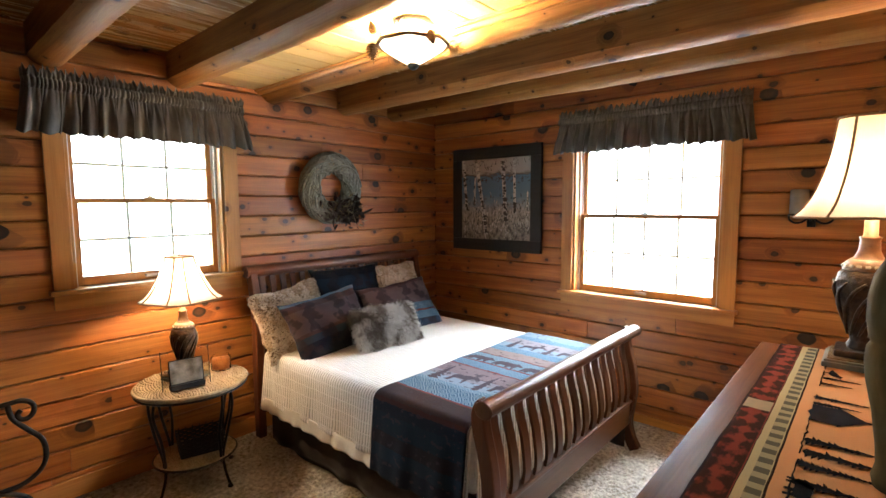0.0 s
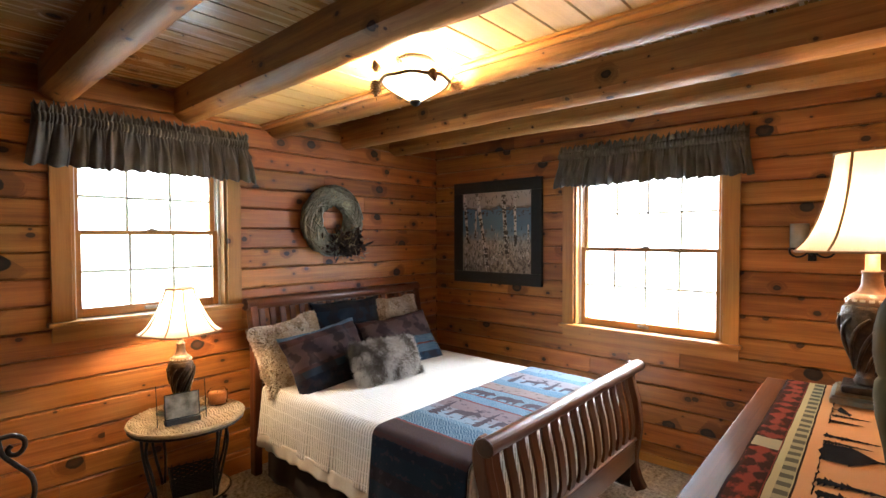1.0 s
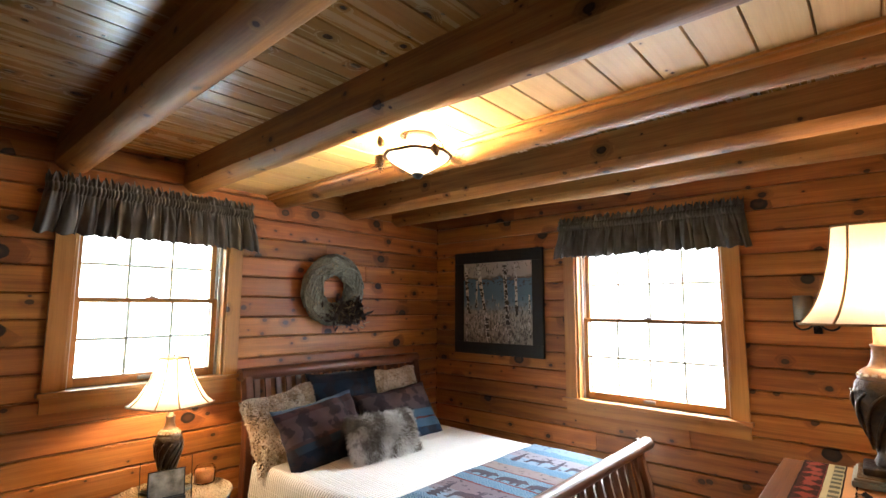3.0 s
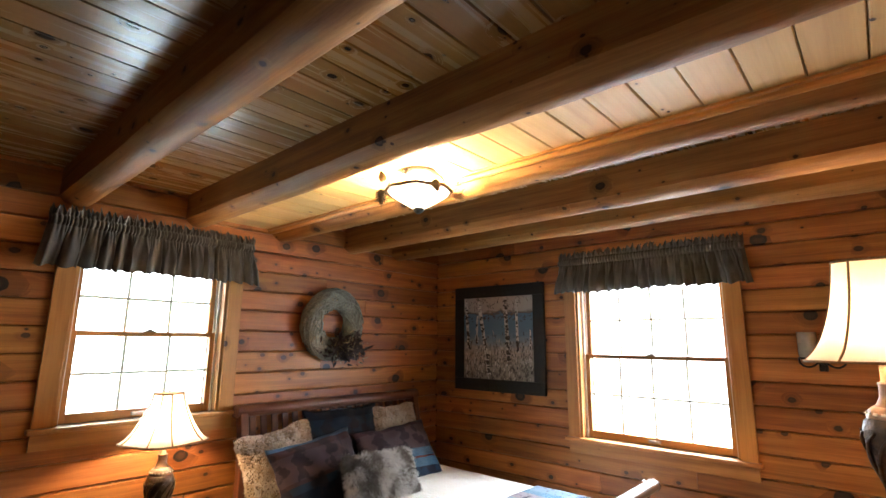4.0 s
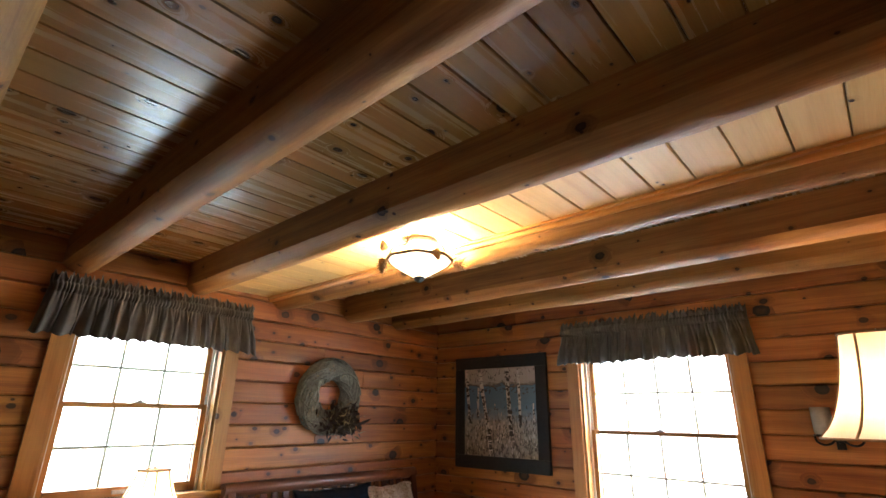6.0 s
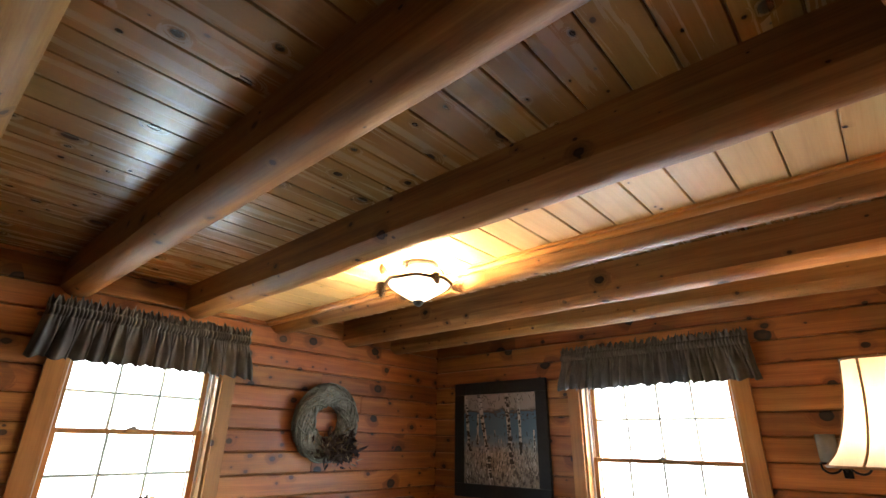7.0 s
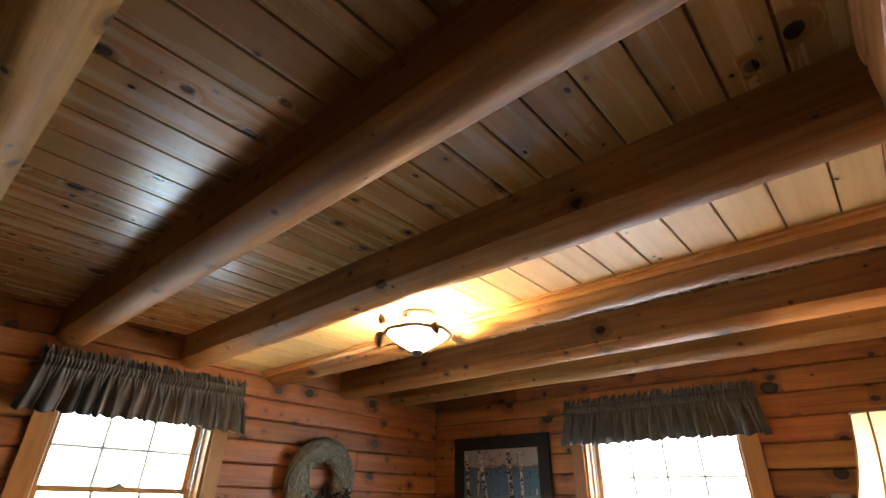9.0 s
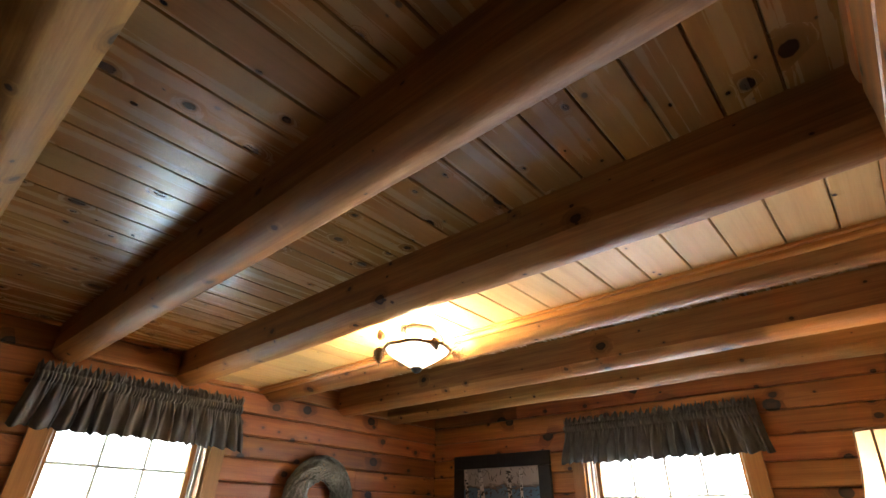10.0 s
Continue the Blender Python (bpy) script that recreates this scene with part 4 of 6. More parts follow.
def pillow(m, w, h, t, mat, seed, label, strands=None):
    th = thing("pillow", m, label, "pillow", "pillows on the bed")
    part("cover", cushion(w, h, t, seed), mat, th)
    if strands:
        count, length, width, mats, curl = strands
        rngp = random.Random(int(seed * 10))
        src = cushion(w, h, t, seed)
        src.faces.ensure_lookup_table()
        src.normal_update()
        faces = list(src.faces)
        hairs = [bmesh.new() for _ in mats]
        for k in range(count):
            fc = rngp.choice(faces)
            vs = [v.co for v in fc.verts]
            a, b = rngp.random(), rngp.random()
            p = vs[0].lerp(vs[1], a).lerp(vs[3].lerp(vs[2], a), b)
            nrm = fc.normal.copy()
            if nrm.y * p.y < 0:
                nrm = -nrm
            lay = Vector((rngp.uniform(-1, 1), rngp.uniform(-0.3, 0.3), rngp.uniform(-1.1, 0.5))) * curl
            d = (nrm + lay).normalized()
            L = length * rngp.uniform(0.55, 1.25)
            clump = Vector((noise.noise((p.x * 22, p.z * 22, seed)), 0, noise.noise((p.x * 22, p.z * 22, seed + 9)))) * 1.1 * curl
            d = (d + clump).normalized()
            patch = 0.8 * noise.noise((p.x * 11 + seed, p.z * 6, 2.0)) + 0.7 * noise.noise((p.x * 30, p.z * 16, seed)) + rngp.uniform(-0.2, 0.2) + 0.05
            hb = hairs[(1 if patch > 0.05 else 0) % len(mats)]
            side = d.cross(Vector((rngp.uniform(-1, 1), rngp.uniform(-1, 1), rngp.uniform(-1, 1)))).normalized() * width
            other = d.cross(side).normalized() * width
            mid = p + d * L * 0.55 + Vector((0, 0, -0.12 * L))
            tip = p + d * L + Vector((rngp.uniform(-0.3, 0.3), 0, -0.45)) * L * 0.6
            ring0 = [hb.verts.new(p + q) for q in (side, -0.5 * side + 0.87 * other, -0.5 * side - 0.87 * other)]
            ring1 = [hb.verts.new(mid + q * 0.95) for q in (side, -0.5 * side + 0.87 * other, -0.5 * side - 0.87 * other)]
            tv = hb.verts.new(tip)
            for i in range(3):
                hb.faces.new((ring0[i], ring0[(i + 1) % 3], ring1[(i + 1) % 3], ring1[i]))
                hb.faces.new((ring1[i], ring1[(i + 1) % 3], tv))
        src.free()
        for hb, mt in zip(hairs, mats):
            tagged(part("nap", hb, mt, th), kind="stuff")
    return th


SHAG_WARM = (13000, 0.017, 0.0046, (SHAG, SHAG_LIGHT), 0.55)
pillow(pose(1.700, 2.815, 0.805, -19, -9, 2), 0.50, 0.45, 0.15, SHAG_GROUND, 1.3, "tan shaggy yarn pillow leaning on the headboard", SHAG_WARM)
pillow(pose(2.680, 2.875, 0.850, -16, 0, -2), 0.46, 0.45, 0.15, SHAG_GROUND, 2.1, "tan shaggy yarn pillow at the far side of the bed", SHAG_WARM)
pillow(pose(2.225, 2.885, 0.865, -15, 0, 0), 0.64, 0.48, 0.15, PRINT_BACK, 3.4, "navy woven sham standing against the headboard")
pillow(pose(1.850, 2.630, 0.772, -30, -5, 4), 0.62, 0.43, 0.23, PRINT_DARK, 4.2, "dark navy and maroon woven pillow with blue edge")
pillow(pose(2.525, 2.660, 0.765, -32, -4, -6), 0.64, 0.43, 0.21, PRINT_BLUE, 5.6, "maroon and blue striped woven pillow")
pillow(pose(2.130, 2.395, 0.745, -28, 3, -2), 0.52, 0.27, 0.16, FUR_DARK, 6.9, "grey and white faux fur lumbar pillow", (24000, 0.042, 0.0013, (FUR_LIGHT, FUR_DARK), 1.25))


# ---------------------------------------------------------------- lamps
def shade_mesh(profile, sides, power=4.0, rib_r=0.004):
    """A bell shade with softly cornered panels: (half width, height) pairs. Returns the cloth, the ribs and the two hoops."""
    bm, n = bmesh.new(), 48
    corner = math.pi / 4

    def at(r, a):
        c, s = math.cos(a), math.sin(a)
        k = (abs(c) ** power + abs(s) ** power) ** (-1.0 / power)
        return Vector((r * k * c, r * k * s, 0))
    prof = spline([(r, 0, z) for r, z in profile], 5)
    rings = [[bm.verts.new(at(p.x, 2 * math.pi * i / n) + Vector((0, 0, p.z))) for i in range(n)] for p in prof]
    for a, b in zip(rings, rings[1:]):
        for i in range(n):
            fc = bm.faces.new((a[i], a[(i + 1) % n], b[(i + 1) % n], b[i]))
            fc.smooth = True
    ribs = []
    for k in range(4):
        for d in (-17, 17):
            ang = corner + k * math.pi / 2 + math.radians(d)
            ribs.append(tube([at(p.x + 0.0015, ang) + Vector((0, 0, p.z)) for p in prof], rib_r, 6))
    hoops = []
    for p in (prof[0], prof[-1]):
        pts = [at(p.x + 0.001, 2 * math.pi * i / n) + Vector((0, 0, p.z)) for i in range(n + 1)]
        hoops.append(tube(pts, rib_r * 1.25, 6))
    return bm, ribs, hoops


def table_lamp(m, k, kw, height, shade_profile, label):
    """An urn lamp: square stepped foot, bulging carved body, banded shoulder, neck, bell shade."""
    lp = thing("table_lamp", m, label, "lamp", "matching lamps")
    a = 0.112 * k
    bm = bmesh.new()
    box(bm, (-a, -a, 0.0), (a, a, 0.020 * k), 0.005)
    box(bm, (-a * 0.94, -a * 0.94, 0.020 * k), (a * 0.94, a * 0.94, 0.030 * k), 0.004)
    for q in range(15):
        u = -a * 0.86 + a * 1.72 * q / 14
        part("foot_ridge", boxed((u - 0.0035, -a * 0.86, 0.030 * k), (u + 0.0035, a * 0.86, 0.036 * k), 0.0015), GILT, lp)
    part("foot", bm, LAMP_FOOT, lp, "bronze and verdigris stepped foot")
    bm = boxed((-a * 0.72, -a * 0.72, 0.036 * k), (a * 0.72, a * 0.72, 0.062 * k), 0.010)
    part("plinth", bm, LAMP_BODY, lp)
    neck_top = max(height * 0.66, 0.49 * k)
    prof = [(0.0, 0.060), (0.050, 0.062), (0.056, 0.075), (0.044, 0.095), (0.047, 0.115), (0.062, 0.165), (0.084, 0.225), (0.100, 0.280), (0.104, 0.315), (0.096, 0.345), (0.082, 0.360), (0.0, 0.362)]
    bm = lathe([(r * kw, z * k) for r, z in prof], 40)
    for v in bm.verts:
        rad = Vector((v.co.x, v.co.y)).length
        if 0.10 * k < v.co.z < 0.34 * k and rad > 0.02:
            ang = math.atan2(v.co.y, v.co.x)
            g = 1 + 0.05 * noise.noise((ang * 3.5, v.co.z * 34 / k, 1.0)) + 0.02 * math.sin(ang * 10 + v.co.z * 60)
            v.co.x *= g
            v.co.y *= g
    part("body", bm, LAMP_BODY, lp, "carved dark bronze urn body", smooth=True)
    for q in range(11):
        ang = 2 * math.pi * q / 11
        pts = [(math.cos(ang + t * 0.35) * (r + 0.006) * kw, math.sin(ang + t * 0.35) * (r + 0.006) * kw, z * k) for t, (r, z) in enumerate(prof[4:9])]
        part("relief_leaf", tube(spline(pts, 3), [0.004 * k + 0.004 * k * math.sin(i / 12 * math.pi) for i in range(13)], 6), LAMP_BODY, lp, smooth=True)
    bm = lathe([(0.084 * kw, 0.358 * k), (0.086 * kw, 0.366 * k), (0.076 * kw, 0.386 * k), (0.060 * kw, 0.398 * k), (0.0, 0.400 * k)], 36)
    part("collar", bm, LAMP_NECK, lp, smooth=True)
    for q in range(18):
        ang = 2 * math.pi * q / 18
        c, s = math.cos(ang), math.sin(ang)
        bmx = boxed((-0.0085 * kw, -0.003, -0.005 * k), (0.0085 * kw, 0.003, 0.005 * k), 0.0015)
        bmx.transform(pose(0.0835 * kw * c, 0.0835 * kw * s, 0.374 * k) @ pose(0, 0, 0, -24, 0, math.degrees(ang) + 90))
        part("bead", bmx, SHADE_BEAD, lp)
    bm = lathe([(0.062 * kw, 0.395 * k), (0.048 * kw, 0.405 * k), (0.036 * kw, 0.430 * k), (0.033 * kw, 0.470 * k), (0.037 * kw, 0.474 * k), (0.037 * kw, 0.480 * k), (0.024 * kw, 0.484 * k), (0.022 * kw, neck_top), (0.0, neck_top)], 28)
    part("neck", bm, LAMP_NECK, lp, "brown marbled neck", smooth=True)
    part("socket", lathe([(0.0, neck_top - 0.004), (0.016, neck_top - 0.004), (0.016, neck_top + 0.04), (0.0, neck_top + 0.04)], 16), BRASS, lp)
    top = shade_profile[-1][1]
    part("harp", tube(spline([(0.0, 0.016, neck_top + 0.03), (0.0, 0.055 * k, neck_top + 0.08), (0.0, 0.040 * k, top - 0.03), (0.0, 0.0, top + 0.004)], 6), 0.0018, 6), BRASS, lp)
    part("finial", lathe([(0.0, top - 0.004), (0.008, top), (0.004, top + 0.006), (0.009, top + 0.014), (0.0, top + 0.024)], 14), BRASS, lp)
    cl, ribs, hoops = shade_mesh(shade_profile, 8)
    sh = part("shade", cl, SHADE, lp, "cream cloth bell shade, lit from inside")
    for r in ribs:
        part("rib", r, LAMP_TRIM, sh)
    for h in hoops:
        part("hoop", h, LAMP_TRIM, sh)
    for ang in (0, 120, 240):
        r = shade_profile[-1][0]
        part("spider_wire", tube([(0, 0, top - 0.002), (r * math.cos(radians(ang)), r * math.sin(radians(ang)), top - 0.002)], 0.0015, 5), BRASS, sh)
    return lp


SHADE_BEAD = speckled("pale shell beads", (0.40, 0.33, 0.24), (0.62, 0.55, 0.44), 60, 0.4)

# ---------------------------------------------------------------- nightstand and what stands on it
TX, TY, TZ = 1.025, 2.800, 0.580
nightstand = thing("nightstand", pose(TX + 0.02, TY, 0), "oval nightstand with woven seagrass top and black iron legs", "side table")
AX_, AY_ = 0.285, 0.265
bm = lathe([(0.0, TZ - 0.030), (0.97, TZ - 0.030), (1.0, TZ - 0.022), (1.0, TZ - 0.008), (0.985, TZ - 0.001), (0.0, TZ)], 56, squash=(AX_, AY_))
part("tabletop", bm, SEAGRASS, nightstand, "woven seagrass oval top", smooth=False)
bm = bmesh.new()
for q in range(31):
    # rows of plaited rush across the top
    yy = -AY_ * 0.97 + AY_ * 1.94 * q / 30
    half = AX_ * math.sqrt(max(0, 1 - (yy / AY_) ** 2)) * 0.985
    n = max(2, int(half * 2 / 0.0135))
    for p in range(n):
        xx = -half + 2 * half * (p + 0.5) / n
        t = 1 if (p + q) % 2 else -1
        low, high = TZ + 0.0002, TZ + 0.0046 + 0.0016 * t
        ring = [[bm.verts.new((xx + a * 0.0054 * k, yy + b * 0.0078 * k, z)) for a, b in ((-1, -1), (1, -1), (1, 1), (-1, 1))] for k, z in ((1.0, low), (0.95, (low + high) / 2), (0.55, high))]
        for r0, r1 in zip(ring, ring[1:]):
            for i in range(4):
                bm.faces.new((r0[i], r0[(i + 1) % 4], r1[(i + 1) % 4], r1[i]))
        bm.faces.new(ring[2])
tagged(part("rush_weave", bm, SEAGRASS, nightstand), kind="stuff")
part("edge_braid", tube([(AX_ * math.cos(t), AY_ * math.sin(t), TZ - 0.010) for t in [2 * math.pi * i / 56 for i in range(57)]], 0.009, 6), SEAGRASS, nightstand)
part("rim_band", tube([(AX_ * 0.985 * math.cos(t), AY_ * 0.985 * math.sin(t), TZ - 0.034) for t in [2 * math.pi * i / 48 for i in range(49)]], 0.006, 6), IRON, nightstand)
for ang in (-69, 21, 111, 201):
    c, s = math.cos(radians(ang)), math.sin(radians(ang))
    for off in (-0.030, 0.022):
        px, py = -s * off, c * off
        line = [(0.90, TZ - 0.035), (0.93, 0.46), (0.80, 0.32), (0.70, 0.18), (0.72, 0.10), (0.80, 0.035), (0.86, 0.006)] if off > 0 else [(0.88, TZ - 0.035), (0.86, 0.46), (0.76, 0.32), (0.69, 0.20), (0.70, 0.14)]
        pts = [(AX_ * r * c + px * (1 if z > 0.25 else 0.3), AY_ * r * s + py * (1 if z > 0.25 else 0.3), z) for r, z in line]
        part("leg", tube(spline(pts, 6), 0.0075, 8), IRON, nightstand, smooth=True)
    part("foot_pad", lathe([(0.0, 0.0), (0.015, 0.0), (0.013, 0.010), (0.0, 0.014)], 12, center=(AX_ * 0.87 * c, AY_ * 0.87 * s, 0.0)), IRON, nightstand)
bm = lathe([(0.0, 0.150), (0.72, 0.150), (0.74, 0.158), (0.72, 0.166), (0.0, 0.166)], 44, squash=(AX_, AY_))
part("lower_shelf", bm, SEAGRASS, nightstand, "woven lower shelf")
part("shelf_ring", tube([(AX_ * 0.75 * math.cos(t), AY_ * 0.75 * math.sin(t), 0.156) for t in [2 * math.pi * i / 44 for i in range(45)]], 0.006, 6), IRON, nightstand)

basket = thing("basket", pose(TX + 0.045, TY + 0.0, 0.166, 0, 0, -14), "small black wicker basket on the lower shelf", "basket")
W2, D2, H2 = 0.105, 0.075, 0.105
part("basket_floor", boxed((-W2, -D2, 0.0), (W2, D2, 0.008), 0.003), BASKET, basket)
for q in range(9):
    z = 0.010 + 0.0115 * q
    g = 1 + 0.10 * q / 9
    loop = [(-W2 * g, -D2 * g, z), (W2 * g, -D2 * g, z), (W2 * g, D2 * g, z), (-W2 * g, D2 * g, z), (-W2 * g, -D2 * g, z)]
    part("wicker_strand", tube([Vector(a).lerp(Vector(b), t / 10) + Vector((0, 0, 0.0022 * (-1) ** (t + q))) for a, b in zip(loop, loop[1:]) for t in range(10)] + [Vector(loop[-1])], 0.0055, 5), BASKET, basket)
for q in range(26):
    t = q / 26 * 4
    s, u = int(t), t % 1
    cs = [(-W2, -D2), (W2, -D2), (W2, D2), (-W2, D2), (-W2, -D2)]
    x, y = cs[s][0] + (cs[s + 1][0] - cs[s][0]) * u, cs[s][1] + (cs[s + 1][1] - cs[s][1]) * u
    part("stake", tube([(x * 1.01, y * 1.01, 0.004), (x * 1.11, y * 1.11, H2 + 0.012)], 0.003, 5), BASKET, basket)

table_lamp(pose(TX + 0.005, TY + 0.045, TZ + 0.006, 0, 0, 20), 0.80, 0.63, 0.68,
           [(0.172, 0.445), (0.140, 0.480), (0.106, 0.545), (0.078, 0.620), (0.062, 0.685)], "bronze urn table lamp with a lit cream shade on the nightstand")

easel = thing("photo_frame", pose(TX - 0.050, TY - 0.120, TZ + 0.006, -9, 0, -9), "glass photo frame with a small faded picture on a dark base", "photo frame")
part("base", boxed((-0.082, -0.030, 0.0), (0.082, 0.035, 0.026), 0.005), BLACK_FRAME, easel)
part("photo", boxed((-0.078, -0.006, 0.030), (0.078, 0.0, 0.150), 0.001), PHOTO, easel)
part("border", tube([(-0.080, -0.005, 0.028), (0.080, -0.005, 0.028), (0.080, -0.005, 0.152), (-0.080, -0.005, 0.152), (-0.080, -0.005, 0.028)], 0.004, 4), BLACK_FRAME, easel)
part("glass_plate", boxed((-0.115, 0.002, 0.022), (0.115, 0.006, 0.205), 0.001), JAR_GLASS, easel)
for q in range(9):
    part("stud", lathe([(0.0, -0.003), (0.004, 0.0), (0.0, 0.003)], 8, center=(-0.108 + 0.027 * q, 0.001, 0.198)), IRON, easel)
for sx in (-0.115, 0.115):
    part("side_wire", tube([(sx, 0.004, 0.0), (sx, 0.004, 0.208)], 0.002, 5), IRON, easel)

candle = thing("jar_candle", pose(TX + 0.197, TY + 0.035, TZ + 0.006), "amber jar candle in clear glass on the nightstand", "candle")
part("glass_jar", lathe([(0.0, 0.0), (0.046, 0.0), (0.054, 0.006), (0.054, 0.076), (0.046, 0.088), (0.043, 0.088), (0.050, 0.074), (0.050, 0.008), (0.0, 0.008)], 28), JAR_GLASS, candle, smooth=True)
part("wax", lathe([(0.0, 0.010), (0.0485, 0.010), (0.0485, 0.066), (0.0, 0.064)], 24), AMBER_WAX, candle, "amber wax", smooth=True)
part("wick", tube([(0, 0, 0.06), (0.002, 0, 0.076)], 0.0012, 5), BLACK_FRAME, candle)
votive = thing("glass_votive", pose(TX + 0.118, TY + 0.075, TZ + 0.006), "small clear glass votive beside the candle", "votive")
part("glass_cup", lathe([(0.0, 0.0), (0.024, 0.0), (0.027, 0.004), (0.029, 0.052), (0.026, 0.052), (0.024, 0.008), (0.0, 0.008)], 22), JAR_GLASS, votive, smooth=True)

# ---------------------------------------------------------------- wrought-iron stand at the wall
stand = thing("iron_stand", pose(0.0, 2.20, 0.0), "black wrought-iron stand with scrolled arms beside the wall", "stand")
for yy, dx in ((0.0, 0.0), (0.34, -0.13)):
    arm = [(-0.25, 0.862), (0.10, 0.864), (0.205, 0.870), (0.252, 0.872), (0.282, 0.852), (0.283, 0.822), (0.266, 0.804), (0.246, 0.808), (0.240, 0.826), (0.250, 0.838)]
    part("scroll_arm", tube(spline([(x + dx, yy, z) for x, z in arm], 6), 0.0085, 8), IRON, stand, smooth=True)
    leg = [(0.215, 0.866), (0.226, 0.815), (0.262, 0.765), (0.300, 0.715), (0.308, 0.655), (0.290, 0.605), (0.240, 0.572), (0.178, 0.566), (0.10, 0.556)]
    part("scroll_leg", tube(spline([(x + dx, yy, z) for x, z in leg], 6), 0.0085, 8), IRON, stand, smooth=True)
    foot_l = [(0.10, 0.556), (0.17, 0.560), (0.225, 0.536), (0.262, 0.49), (0.272, 0.40), (0.262, 0.22), (0.285, 0.05), (0.30, 0.006)]
    part("leg", tube(spline([(x + dx, yy, z) for x, z in foot_l], 6), 0.0085, 8), IRON, stand, smooth=True)
    part("back_leg", tube(spline([(-0.24, yy, 0.862), (-0.24, yy, 0.45), (-0.25, yy, 0.006)], 6), 0.0085, 8), IRON, stand, smooth=True)
    part("tie_bar", tube([(-0.24, yy, 0.556), (0.10 + dx, yy, 0.556)], 0.0085, 8), IRON, stand)
part("shelf", boxed((-0.25, -0.01, 0.868), (0.05, 0.35, 0.884), 0.003), BLACK_FRAME, stand)
for x, z in ((-0.24, 0.556), (-0.04, 0.556)):
    part("cross_bar", tube([(x, 0.0, z), (x, 0.34, z)], 0.0075, 8), IRON, stand)

# ---------------------------------------------------------------- dresser, runner, lamp, carving
DX0, DX1, DY0, DY1, DZ = 0.62, 2.665, SOUTH + 0.006, 0.362, 0.900
dresser = thing("dresser", pose(0, 0, 0), "long red-brown stained oak dresser against the wall", "dresser")
part("body", boxed((DX0 + 0.02, DY0 + 0.004, 0.06), (DX1 - 0.02, DY1 - 0.025, DZ - 0.028), 0.004), OAK, dresser)
part("top", boxed((DX0, DY0, DZ - 0.028), (DX1, DY1, DZ), 0.006, 3), OAK, dresser, "grained top with a worn front edge")
part("plinth", boxed((DX0 + 0.03, DY0 + 0.01, 0.0), (DX1 - 0.03, DY1 - 0.045, 0.06), 0.003), OAK, dresser)
for r in range(3):
    for c in range(3):
        xa = DX0 + 0.04 + (DX1 - DX0 - 0.08) * c / 3
        xb = DX0 + 0.04 + (DX1 - DX0 - 0.08) * (c + 1) / 3 - 0.012
        za = 0.085 + 0.262 * r
        dr = part("drawer", boxed((xa, DY1 - 0.0249, za), (xb, DY1 - 0.006, za + 0.248), 0.004), OAK, dresser)
        for t in (0.28, 0.72):
            part("knob", tube([(xa + (xb - xa) * t, DY1 - 0.006, za + 0.124), (xa + (xb - xa) * t, DY1 + 0.008, za + 0.124), (xa + (xb - xa) * t, DY1 + 0.018, za + 0.124)], [0.006, 0.007, 0.014], 10), BRASS, dr)


